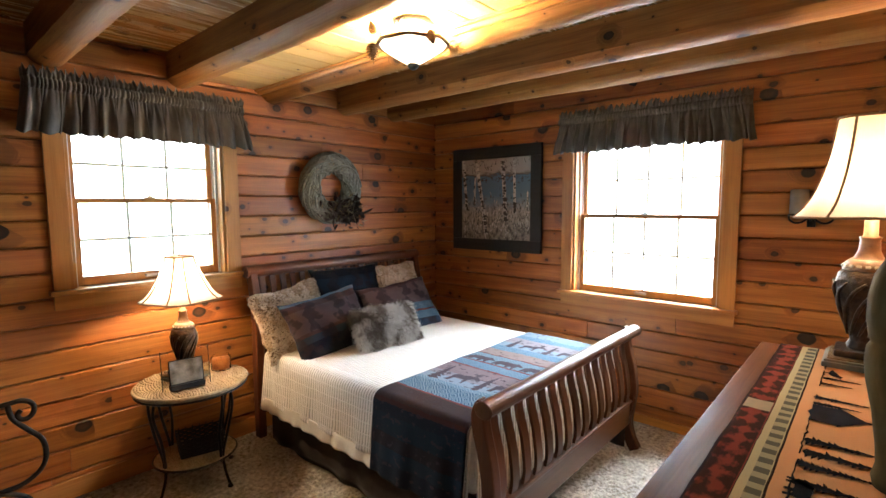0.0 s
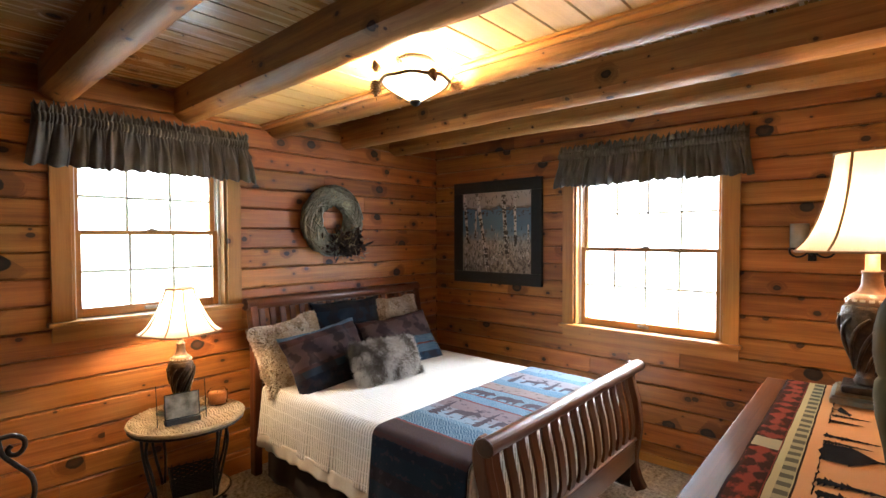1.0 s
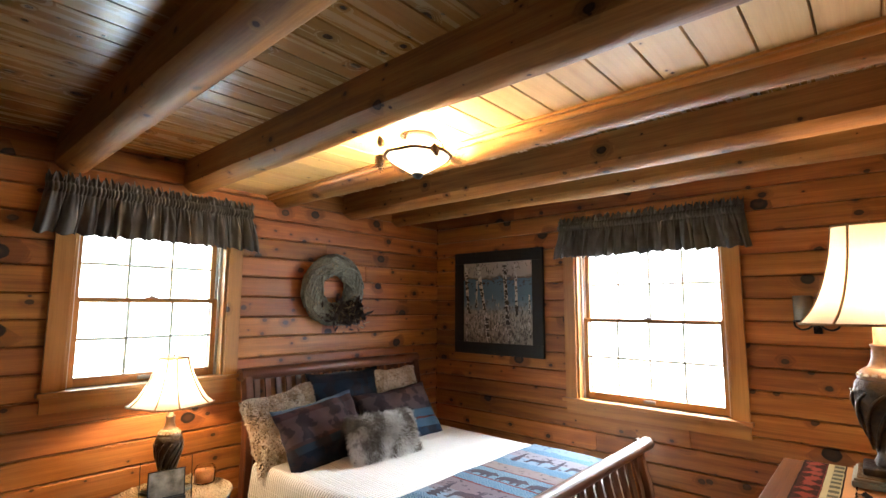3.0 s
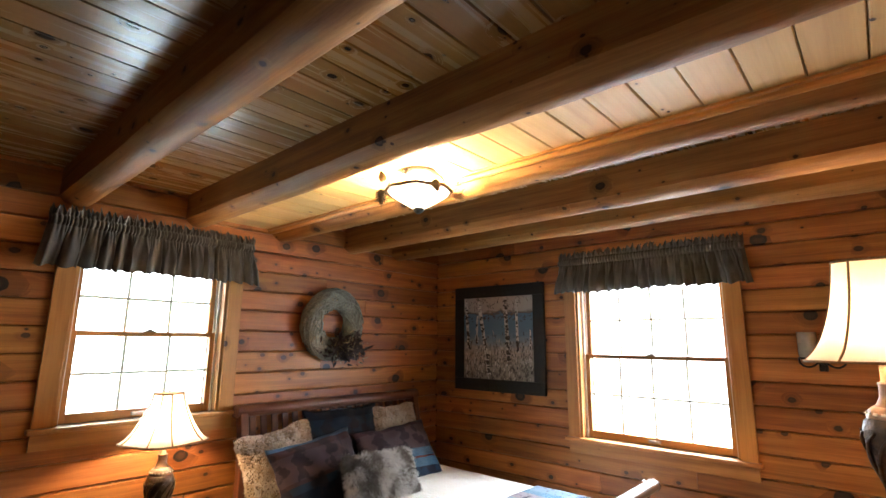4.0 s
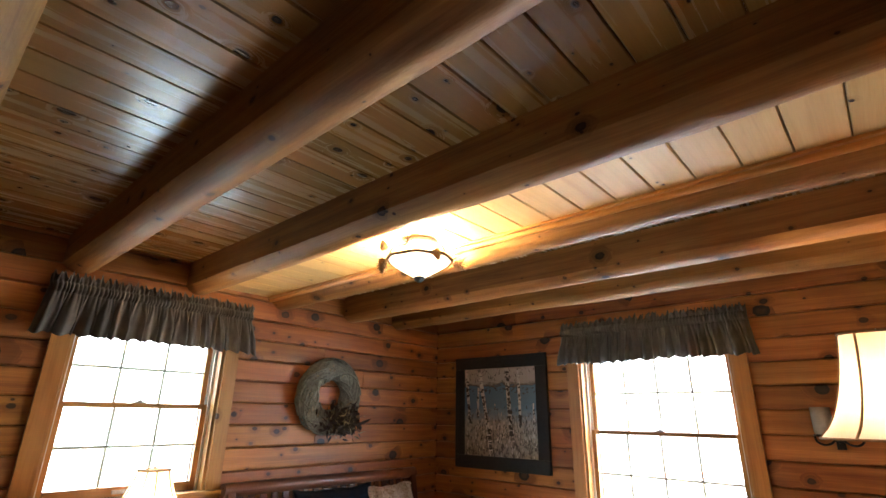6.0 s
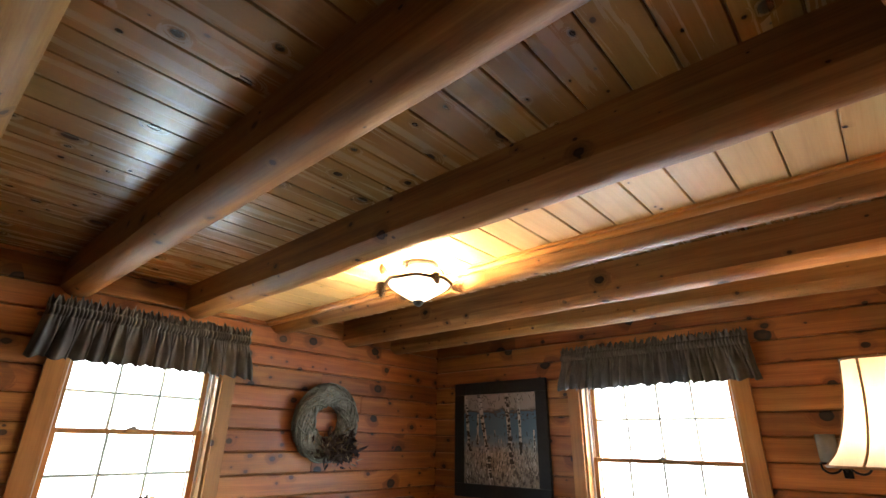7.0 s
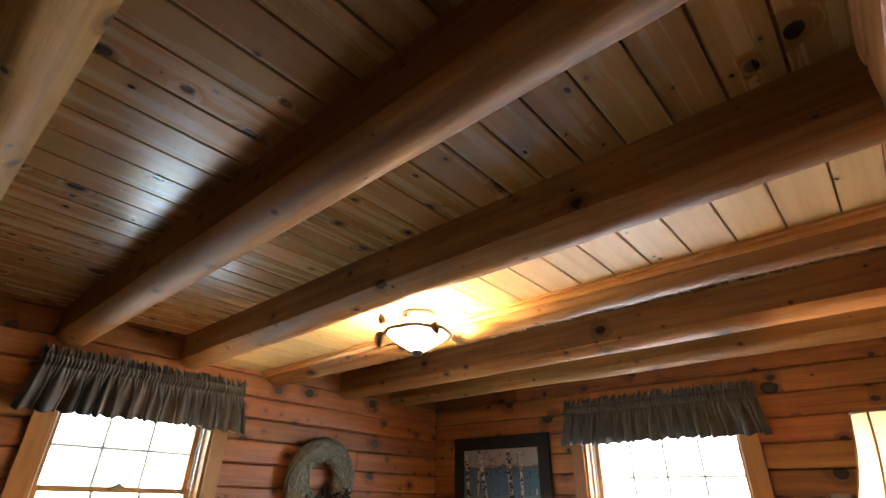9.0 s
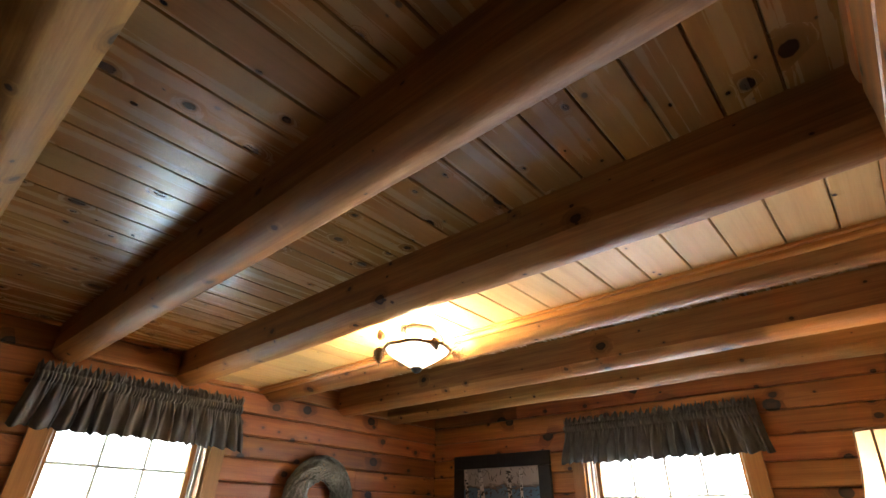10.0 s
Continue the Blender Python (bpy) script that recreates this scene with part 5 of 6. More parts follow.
def runner_material():
    """Tapestry runner: tan ground, a checked border and a red border with dark pines."""
    m, nt, bsdf = nodes_of("lodge tapestry runner")
    co = nt.nodes.new("ShaderNodeTexCoord").outputs["Object"]
    sep = nt.nodes.new("ShaderNodeSeparateXYZ")
    nt.links.new(co, sep.inputs[0])
    x, y = sep.outputs[0], sep.outputs[1]
    wob = math_node(nt, "MULTIPLY_ADD", noise_tex(nt, co, 9.0, 2.0), 0.006, y)
    n = nt.nodes.new("ShaderNodeValToRGB")
    nt.links.new(math_node(nt, "MULTIPLY_ADD", wob, 2.0, 0.3), n.inputs[0])
    n.color_ramp.interpolation = "CONSTANT"
    tan_, black, cream, red = (0.52, 0.265, 0.120), (0.014, 0.011, 0.011), (0.36, 0.315, 0.175), (0.150, 0.030, 0.022)
    # the cloth's own y grows towards the dresser's front edge
    bands = [(0.0, red), (0.080, black), (0.092, tan_), (0.592, black), (0.602, cream), (0.708, black), (0.714, red), (0.862, black)]
    el = n.color_ramp.elements
    while len(el) < len(bands):
        el.new(0.5)
    for e, (p, c) in zip(el, bands):
        e.position, e.color = p, (*c, 1)
    col = n.outputs[0]
    # checks on the cream border
    chk = math_node(nt, "MULTIPLY", math_node(nt, "GREATER_THAN", math_node(nt, "SINE", math_node(nt, "MULTIPLY", x, 2 * math.pi / 0.058)), -0.05),
                    math_node(nt, "MULTIPLY", math_node(nt, "GREATER_THAN", y, 0.152), math_node(nt, "LESS_THAN", y, 0.184)))
    grey = math_node(nt, "MULTIPLY", math_node(nt, "GREATER_THAN", y, 0.152), math_node(nt, "LESS_THAN", y, 0.184))
    col = mix_rgb(nt, math_node(nt, "MULTIPLY", grey, 0.6), col, (0.20, 0.195, 0.125))
    col = mix_rgb(nt, math_node(nt, "MULTIPLY", chk, 0.85), col, (0.050, 0.056, 0.046))
    # ragged dark pines in the red border
    pines = noise_tex(nt, mapped(nt, co, (16, 34, 1)), 1.0, 3.0, 0.6)
    tri = math_node(nt, "ABSOLUTE", math_node(nt, "SUBTRACT", math_node(nt, "FRACT", math_node(nt, "DIVIDE", x, 0.075)), 0.5))
    edge = math_node(nt, "ABSOLUTE", math_node(nt, "DIVIDE", math_node(nt, "SUBTRACT", y, 0.243), 0.04))
    inred = math_node(nt, "MULTIPLY", math_node(nt, "GREATER_THAN", y, 0.207), math_node(nt, "LESS_THAN", y, 0.279))
    dk = math_node(nt, "MULTIPLY", math_node(nt, "SUBTRACT", math_node(nt, "ADD", math_node(nt, "MULTIPLY_ADD", edge, 0.42, math_node(nt, "MULTIPLY", tri, -0.75)), math_node(nt, "MULTIPLY", pines, 1.3)), 0.50), 5.0, clamp=True)
    col = mix_rgb(nt, math_node(nt, "MULTIPLY", math_node(nt, "MULTIPLY", dk, inred), 0.92), col, black)
    # pale plaid bar across the red border
    bar = math_node(nt, "MULTIPLY", inred, math_node(nt, "LESS_THAN", math_node(nt, "ABSOLUTE", math_node(nt, "SUBTRACT", x, 1.80)), 0.045))
    col = mix_rgb(nt, math_node(nt, "MULTIPLY", bar, 0.85), col, (0.30, 0.27, 0.17))
    weave = noise_tex(nt, mapped(nt, co, (260, 420, 1)), 1.0, 2.0)
    broad = noise_tex(nt, co, 6.0, 3.0)
    col = mix_rgb(nt, math_node(nt, "MULTIPLY", weave, 0.30), col, (0.09, 0.05, 0.03))
    col = mix_rgb(nt, math_node(nt, "MULTIPLY", broad, 0.25), col, (0.52, 0.33, 0.19), "SOFT_LIGHT")
    nt.links.new(col, bsdf.inputs["Base Color"])
    bsdf.inputs["Roughness"].default_value = 0.92
    bsdf.inputs["Specular IOR Level"].default_value = 0.0
    bump(nt, bsdf, weave, 0.5, 0.002)
    return m


RUNNER = runner_material()
RX0, RX1, RY0, RY1 = 0.78, 2.658, -0.145, 0.285
rows = [[(RX0 + (RX1 - RX0) * i / 90, RY0 + (RY1 - RY0) * j / 30 + 0.004 * noise.noise((i * 0.11, 0, 3)), DZ + 0.0035 + 0.0022 * noise.noise((i * 0.25, j * 0.3, 2.0)) + 0.0012 * math.sin(i * 0.55 + j * 0.1)) for i in range(91)] for j in range(31)]
runner = tagged(sheet(rows, lambda j, i: (i, j), RUNNER, "table_runner", 0.003), "tan tapestry table runner with red border and pine silhouettes", "table runner")
INK = speckled("black woven figures", (0.004, 0.003, 0.003), (0.009, 0.007, 0.006), 200, 0.95)
FZ = DZ + 0.0078


def flat_figure(outline, x, y, s, turn):
    bm = bmesh.new()
    mt = pose(x, y, FZ, 0, 0, turn)
    low = [bm.verts.new(mt @ Vector((u * s, v * s, 0.0))) for u, v in outline]
    fc = bm.faces.new(low)
    ext = bmesh.ops.extrude_face_region(bm, geom=[fc])
    for v in [g for g in ext["geom"] if isinstance(g, bmesh.types.BMVert)]:
        v.co.z += 0.0006
    bmesh.ops.triangulate(bm, faces=bm.faces[:])
    return part("woven_figure", bm, INK, runner)


def pine_outline(seed, tiers=13):
    rngf = random.Random(seed)
    right, left = [], []
    for i in range(tiers):
        z = 1.0 - i / tiers
        w = 0.035 + 0.17 * (i + 1) / tiers
        right += [(w * rngf.uniform(0.45, 1.35), z - 0.75 / tiers), (w * 0.45, z - 0.80 / tiers)]
        left += [(-w * rngf.uniform(0.45, 1.35), z - 0.75 / tiers), (-w * 0.45, z - 0.80 / tiers)]
    return [(0.0, 1.06)] + right + [(0.02, -0.02), (-0.02, -0.02)] + left[::-1]


CABIN = [(-0.5, 0.0), (-0.5, 0.42), (-0.62, 0.40), (-0.08, 0.86), (-0.08, 0.98), (0.02, 0.98), (0.02, 0.88), (0.55, 0.44), (0.48, 0.44), (0.48, 0.0), (0.2, 0.02), (0.0, -0.04), (-0.2, 0.02)]
BIRD = [(-0.5, 0.16), (-0.22, 0.24), (0.0, 0.34), (0.22, 0.40), (0.34, 0.50), (0.46, 0.46), (0.60, 0.42), (0.46, 0.38), (0.40, 0.22), (0.22, 0.10), (0.06, 0.06), (0.04, -0.12), (0.0, -0.12), (-0.02, 0.06), (-0.24, 0.10)]
BEAR = [(-0.52, 0.0), (-0.50, 0.34), (-0.36, 0.50), (-0.10, 0.54), (0.12, 0.50), (0.26, 0.52), (0.34, 0.58), (0.40, 0.50), (0.58, 0.38), (0.56, 0.30), (0.40, 0.28), (0.36, 0.16), (0.38, 0.0), (0.28, 0.0), (0.24, 0.16), (0.14, 0.18), (0.12, 0.0), (0.02, 0.0), (-0.02, 0.18), (-0.22, 0.18), (-0.28, 0.0), (-0.36, 0.0), (-0.38, 0.14), (-0.44, 0.0)]
# the scene is woven to be seen from the front edge: uprights point to the wall
for k, (x, y, s) in enumerate(((2.22, 0.105, 0.10), (2.15, 0.108, 0.085), (1.98, 0.112, 0.13), (1.92, 0.110, 0.11), (1.60, 0.105, 0.15), (1.52, 0.100, 0.17), (1.44, 0.105, 0.14), (1.34, 0.10, 0.15), (1.20, 0.10, 0.16), (1.08, 0.10, 0.15), (0.95, 0.10, 0.15))):
    flat_figure(pine_outline(k), x, y, s, 180)
flat_figure(CABIN, 1.83, 0.112, 0.150, 180)
flat_figure(BIRD, 2.30, 0.100, 0.10, 180)
flat_figure(BEAR, 2.48, 0.108, 0.085, 180)
flat_figure(BEAR, 1.30, 0.118, 0.10, 180)
for a, b in ((2.60, 2.34), (2.32, 2.12), (1.78, 1.50), (1.46, 1.10)):
    pts = [(a + (b - a) * t / 16, 0.108 + 0.010 * noise.noise((a * 3 + t * 0.6, 1.0, 0)), FZ) for t in range(17)]
    part("woven_figure", tube(pts, [0.0012 + 0.0035 * abs(noise.noise((t * 0.7, a, 2))) for t in range(17)], 6, None), INK, runner)



# ---------------------------------------------------------------- figures woven into the throw
def on_throw(outline, x, y, s, flip=1):
    """A dark woven silhouette that follows the cloth; its upright points east."""
    bm = bmesh.new()
    fc = bm.faces.new([bm.verts.new((x + v * s, y - flip * u * s, 0.0)) for u, v in outline])
    bmesh.ops.triangulate(bm, faces=[fc])
    bmesh.ops.subdivide_edges(bm, edges=[e for e in bm.edges if e.calc_length() > 0.02], cuts=2)
    for v in bm.verts:
        hit = THROW_TREE.ray_cast(Vector((v.co.x, v.co.y, 1.2)), Vector((0, 0, -1)))[0]
        v.co.z = (hit.z if hit else MZ + 0.02) + 0.0052
    return part("woven_figure", bm, THROW_INK, throw)


THROW_TREE = BVHTree.FromPolygons([v.co.copy() for v in throw.data.vertices], [tuple(p.vertices) for p in throw.data.polygons])
THROW_INK = speckled("dusky plum woven figures", (0.050, 0.042, 0.055), (0.090, 0.074, 0.088), 160, 0.95)
MOOSE = [(-0.55, 0.0), (-0.50, 0.40), (-0.52, 0.62), (-0.36, 0.74), (-0.05, 0.74), (0.12, 0.86), (0.26, 0.84), (0.30, 0.98), (0.22, 1.08), (0.10, 1.06), (0.16, 1.22), (0.28, 1.12), (0.32, 1.26), (0.42, 1.12), (0.52, 1.24), (0.50, 1.02), (0.42, 0.94), (0.56, 0.84), (0.74, 0.66), (0.70, 0.58), (0.52, 0.64), (0.36, 0.58), (0.26, 0.40), (0.28, 0.0), (0.20, 0.0), (0.14, 0.38), (-0.02, 0.40), (-0.28, 0.38), (-0.34, 0.30), (-0.36, 0.0), (-0.44, 0.0), (-0.46, 0.0)]
for y, q in ((1.72, 1), (1.43, 2)):
    on_throw(pine_outline(40 + q, 7), 1.835, y, 0.21)
for y in (1.575, 1.30):
    on_throw(MOOSE, 1.865, y, 0.135)
for y in (1.70, 1.51, 1.32):
    on_throw(BEAR, 2.205, y, 0.165)
for y, q in ((1.71, 5), (1.45, 6)):
    on_throw(pine_outline(50 + q, 7), 2.555, y, 0.17)
for y in (1.58, 1.32):
    on_throw(MOOSE, 2.575, y, 0.120)

table_lamp(pose(2.50, 0.004, DZ + 0.006, 0, 0, 0), 1.06, 0.94, 0.97,
           [(0.238, 0.585), (0.196, 0.640), (0.160, 0.730), (0.134, 0.840), (0.118, 0.962)], "large bronze urn lamp with lit cream shade on the dresser")

prof = [(0.0, 0.0), (0.050, 0.0), (0.054, 0.02), (0.047, 0.05), (0.050, 0.095), (0.062, 0.17), (0.074, 0.24), (0.079, 0.290), (0.077, 0.318), (0.070, 0.330), (0.075, 0.342), (0.082, 0.385), (0.081, 0.430), (0.073, 0.480), (0.056, 0.520), (0.030, 0.545), (0.0, 0.552)]
bm = lathe(prof, 40)
for v in bm.verts:
    g = 1 + 0.045 * noise.noise((v.co.x * 14, v.co.y * 14, v.co.z * 9)) + 0.02 * noise.noise((v.co.x * 40, v.co.y * 40, v.co.z * 20))
    v.co.x *= g
    v.co.y *= g
carving = part("wood_carving", bm, CARVED, smooth=True)
carving.location = (1.45, -0.081, DZ + 0.006)
tagged(carving, "rounded olive-brown carved wooden ornament on the dresser", "ornament")

# ---------------------------------------------------------------- on the walls
wreath = thing("wreath", pose(2.205, NORTH - 0.050, 1.672), "grey-green dried vine wreath with brown dried flowers", "wreath")
rngw = random.Random(21)
bm = bmesh.new()
NA, NB = 72, 20
rings = []
for i in range(NA):
    a = 2 * math.pi * i / NA
    ring_v = []
    for q in range(NB):
        b = 2 * math.pi * q / NB
        rr = 0.072 * (1 + 0.22 * noise.noise((math.cos(a) * 4, math.sin(a) * 4, b)) + 0.12 * math.sin(3 * b + 9 * a))
        ring_v.append(bm.verts.new(((0.187 + rr * math.cos(b)) * math.cos(a), max(-0.06, min(0.044, 0.7 * rr * math.sin(b))), (0.187 + rr * math.cos(b)) * math.sin(a))))
    rings.append(ring_v)
for i in range(NA):
    for q in range(NB):
        bm.faces.new((rings[i][q], rings[(i + 1) % NA][q], rings[(i + 1) % NA][(q + 1) % NB], rings[i][(q + 1) % NB]))
part("moss_ring", bm, VINE, wreath, smooth=True)
for k in range(130):
    ph, tw = rngw.uniform(0, 6.28), rngw.uniform(0.6, 2.2) * rngw.choice((1, 1, -1))
    rr, span, a0 = rngw.uniform(0.066, 0.088), rngw.uniform(0.9, 3.2), rngw.uniform(0, 6.28)
    pts = []
    for i in range(17):
        a = a0 + span * i / 16
        q = ph + tw * a
        rad = 0.187 + rr * math.cos(q) + 0.004 * noise.noise((a * 4, k, 0))
        pts.append((rad * math.cos(a), max(-0.064, min(0.044, 0.72 * rr * math.sin(q))), rad * math.sin(a)))
    part("vine", tube(pts, rngw.uniform(0.0025, 0.0075), 5), VINE, wreath, smooth=True)
bm = bmesh.new()
for k in range(28):
    a = rngw.uniform(0, 6.28)
    pts = [(0.187 * math.cos(a + t) + 0.066 * math.cos(9 * t + k) * math.cos(a + t), 0.048 * math.sin(9 * t + k), 0.187 * math.sin(a + t) + 0.066 * math.cos(9 * t + k) * math.sin(a + t)) for t in [i * 0.05 for i in range(24)]]
    tube(pts, 0.0022, 5, bm)
tagged(part("twine", bm, STRAW, wreath), kind="stuff")


def leaf(bm, p, d, L, w, curl):
    d = d.normalized()
    side = d.cross(Vector((rngw.uniform(-1, 1), rngw.uniform(-1, 1), rngw.uniform(-1, 1)))).normalized()
    up = side.cross(d)
    quad = [p, p + d * L * 0.35 + side * w + up * curl * L * 0.2, p + d * L * 0.7 + side * w * 0.7 + up * curl * L * 0.5, p + d * L + up * curl * L, p + d * L * 0.7 - side * w * 0.7 + up * curl * L * 0.5, p + d * L * 0.35 - side * w + up * curl * L * 0.2]
    mid = [p + d * L * 0.35, p + d * L * 0.7 + up * curl * L * 0.35]
    v = [bm.verts.new(q) for q in quad]
    m0, m1 = (bm.verts.new(q) for q in mid)
    for fcv in ((v[0], v[1], m0), (v[0], m0, v[5]), (v[1], v[2], m1, m0), (v[5], m0, m1, v[4]), (v[2], v[3], m1), (v[4], m1, v[3])):
        bm.faces.new(fcv)


bm = bmesh.new()
for k in range(330):
    c = Vector((rngw.gauss(0.075, 0.072), rngw.uniform(-0.085, -0.035), rngw.gauss(-0.175, 0.048)))
    leaf(bm, c, Vector((rngw.gauss(0.2, 0.8), rngw.gauss(-0.6, 0.4), rngw.gauss(-0.1, 0.8))), rngw.uniform(0.04, 0.085), rngw.uniform(0.007, 0.016), rngw.uniform(-0.6, 0.6))
tagged(part("dried_leaves", bm, LEAF_DARK, wreath, "dark brown dried leaves"), kind="stuff")
bm = bmesh.new()
for k in range(46):
    c = Vector((rngw.gauss(0.07, 0.075), rngw.uniform(-0.105, -0.05), rngw.gauss(-0.165, 0.055)))
    leaf(bm, c, Vector((rngw.gauss(0.1, 0.7), -0.5, rngw.gauss(0.1, 0.8))), rngw.uniform(0.04, 0.075), rngw.uniform(0.003, 0.006), rngw.uniform(-0.3, 0.5))
for k in range(40):
    c = Vector((rngw.gauss(0.08, 0.07), rngw.uniform(-0.115, -0.075), rngw.gauss(-0.175, 0.05)))
    lathe([(0.0, -0.005), (0.005, 0.0), (0.0, 0.005)], 6, bm, c)
tagged(part("straw_and_berries", bm, STRAW, wreath, "pale straw stems and berries"), kind="stuff")

picture = thing("framed_picture", pose(EAST - 0.003, 2.420, 1.588, 0, 0, -90), "birch tree lake painting in a wide black frame", "picture")
PW, PH, FWD = 0.905, 0.880, 0.098
for nm, lo, hi in (("frame_side", (-PW / 2, -0.030, -PH / 2 + FWD), (-PW / 2 + FWD, 0, PH / 2 - FWD)), ("frame_side", (PW / 2 - FWD, -0.030, -PH / 2 + FWD), (PW / 2, 0, PH / 2 - FWD)),
                   ("frame_top", (-PW / 2, -0.030, PH / 2 - FWD), (PW / 2, 0, PH / 2)), ("frame_bottom", (-PW / 2, -0.030, -PH / 2), (PW / 2, 0, -PH / 2 + FWD))):
    part(nm, boxed(lo, hi, 0.006, 2), BLACK_FRAME, picture)


def canvas_material():
    m, nt, bsdf = nodes_of("lake landscape canvas")
    co = nt.nodes.new("ShaderNodeTexCoord").outputs["Object"]
    sep = nt.nodes.new("ShaderNodeSeparateXYZ")
    nt.links.new(co, sep.inputs[0])
    streak = noise_tex(nt, mapped(nt, co, (9, 1, 30)), 1.0, 4.0)
    blot = noise_tex(nt, mapped(nt, co, (26, 1, 18)), 1.0, 5.0, 0.7)
    h = math_node(nt, "MULTIPLY_ADD", streak, 0.16, math_node(nt, "MULTIPLY_ADD", sep.outputs[2], 1.25, 0.42))
    base = ramp(nt, h, [(0.02, (0.26, 0.225, 0.185)), (0.36, (0.42, 0.37, 0.31)), (0.47, (0.22, 0.30, 0.36)), (0.55, (0.115, 0.215, 0.310)), (0.74, (0.10, 0.20, 0.30)), (0.755, (0.10, 0.075, 0.06)), (0.785, (0.46, 0.42, 0.38)), (0.95, (0.48, 0.44, 0.40))])
    low = math_node(nt, "MULTIPLY", math_node(nt, "SUBTRACT", 0.60, h), 2.2, clamp=True)
    spots = math_node(nt, "MULTIPLY", math_node(nt, "MULTIPLY", math_node(nt, "SUBTRACT", blot, 0.50), 14.0, clamp=True), low)
    c = mix_rgb(nt, math_node(nt, "MULTIPLY", spots, 0.85), base, (0.045, 0.032, 0.026))
    nt.links.new(c, bsdf.inputs["Base Color"])
    bsdf.inputs["Roughness"].default_value = 0.35
    bump(nt, bsdf, blot, 0.25, 0.003)
    return m


part("canvas", boxed((-PW / 2 + FWD - 0.006, -0.018, -PH / 2 + FWD - 0.006), (PW / 2 - FWD + 0.006, -0.006, PH / 2 - FWD + 0.006)), canvas_material(), picture, "painted birch trunks before a blue lake")
BIRCH = speckled("white birch paint", (0.30, 0.28, 0.26), (0.88, 0.85, 0.80), 26, 0.5, stretch=(1.2, 1, 2.2))
BARK = speckled("dark bark paint", (0.022, 0.018, 0.016), (0.075, 0.06, 0.05), 40, 0.5)
iw, ih = PW / 2 - FWD - 0.004, PH / 2 - FWD - 0.004
TRUNKS = [(-0.300, -0.335, -0.10, ih, 0.015, 26), (-0.215, -0.205, -0.05, ih * 0.55, 0.010, 16), (-0.085, -0.195, -0.30, ih, 0.019, 48), (0.115, 0.080, -0.19, ih, 0.019, 52), (0.205, 0.195, -0.12, ih * 0.95, 0.013, 26), (0.325, 0.325, -0.10, 0.06, 0.007, 8)]
for x0, x1, z0, z1, r, _ in TRUNKS:
    pts = [(x0 + (x1 - x0) * t / 8 + 0.006 * noise.noise((t, x0 * 9, 0)), -0.0185, z0 + (z1 - z0) * t / 8) for t in range(9)]
    bmx = bmesh.new()
    for i in range(8):
        w0, w1 = r * (0.9 + 0.4 * noise.noise((i, x0 * 5, 1))), r * (0.9 + 0.4 * noise.noise((i + 1, x0 * 5, 1)))
        a, b = pts[i], pts[i + 1]
        bmx.faces.new([bmx.verts.new(q) for q in ((a[0] - w0, -0.0192, a[2]), (a[0] + w0, -0.0192, a[2]), (b[0] + w1, -0.0192, b[2]), (b[0] - w1, -0.0192, b[2]))])
    part("painted_trunk", bmx, BIRCH, picture)
rngb = random.Random(9)


def dabs(count, low, high, width, length, mat, name, depth, lean=0.4):
    """Short brush strokes on the canvas, all of one paint, in a band of its height."""
    bmx = bmesh.new()
    for _ in range(count):
        x = rngb.uniform(-iw + 0.01, iw - 0.01)
        z = max(-ih, min(ih - 0.01, rngb.gauss((low + high) / 2, (high - low) / 3.4)))
        w, L, t = rngb.uniform(0.4, 1.0) * width, rngb.uniform(0.35, 1.0) * length, rngb.uniform(-lean, lean)
        z1 = min(z + L, ih)
        x1 = max(-iw + w, min(iw - w, x + t * L))
        bmx.faces.new([bmx.verts.new(q) for q in ((x - w, depth, z), (x + w * 0.8, depth, z + 0.2 * w), (x1 + w * 0.6, depth, z1), (x1 - w * 0.5, depth, z1 - 0.3 * w))])
    tagged(part(name, bmx, mat, picture), kind="stuff")


PALE_PAINT = speckled("cream and grey grass paint", (0.36, 0.32, 0.28), (0.74, 0.69, 0.63), 50, 0.5)
dabs(170, -ih, -0.03, 0.0055, 0.040, PALE_PAINT, "pale_grass", -0.0188)
dabs(260, -ih, -0.02, 0.0048, 0.030, BARK, "dark_grass", -0.0190)
dabs(70, 0.135, 0.185, 0.012, 0.014, BARK, "far_shore", -0.0189, 1.5)
dabs(60, 0.20, ih, 0.004, 0.05, BARK, "twig_paint", -0.0190, 1.2)
bmx = bmesh.new()
for x0, x1, z0, z1, r, many in TRUNKS:
    for _ in range(many):
        f = rngb.random() ** 1.5
        x, z = x0 + (x1 - x0) * f + rngb.uniform(-0.6, 0.6) * r, z0 + (z1 - z0) * f
        w, h = rngb.uniform(0.35, 1.0) * r, rngb.uniform(0.006, 0.026) * (1.5 - f)
        z = min(z, ih - h)
        bmx.faces.new([bmx.verts.new(q) for q in ((x - w, -0.0196, z), (x + w, -0.0196, z + rngb.uniform(-0.3, 0.3) * h), (x + w * 0.7, -0.0196, z + h), (x - w * 0.8, -0.0196, z + h * 0.8))])
tagged(part("bark_paint", bmx, BARK, picture), kind="stuff")

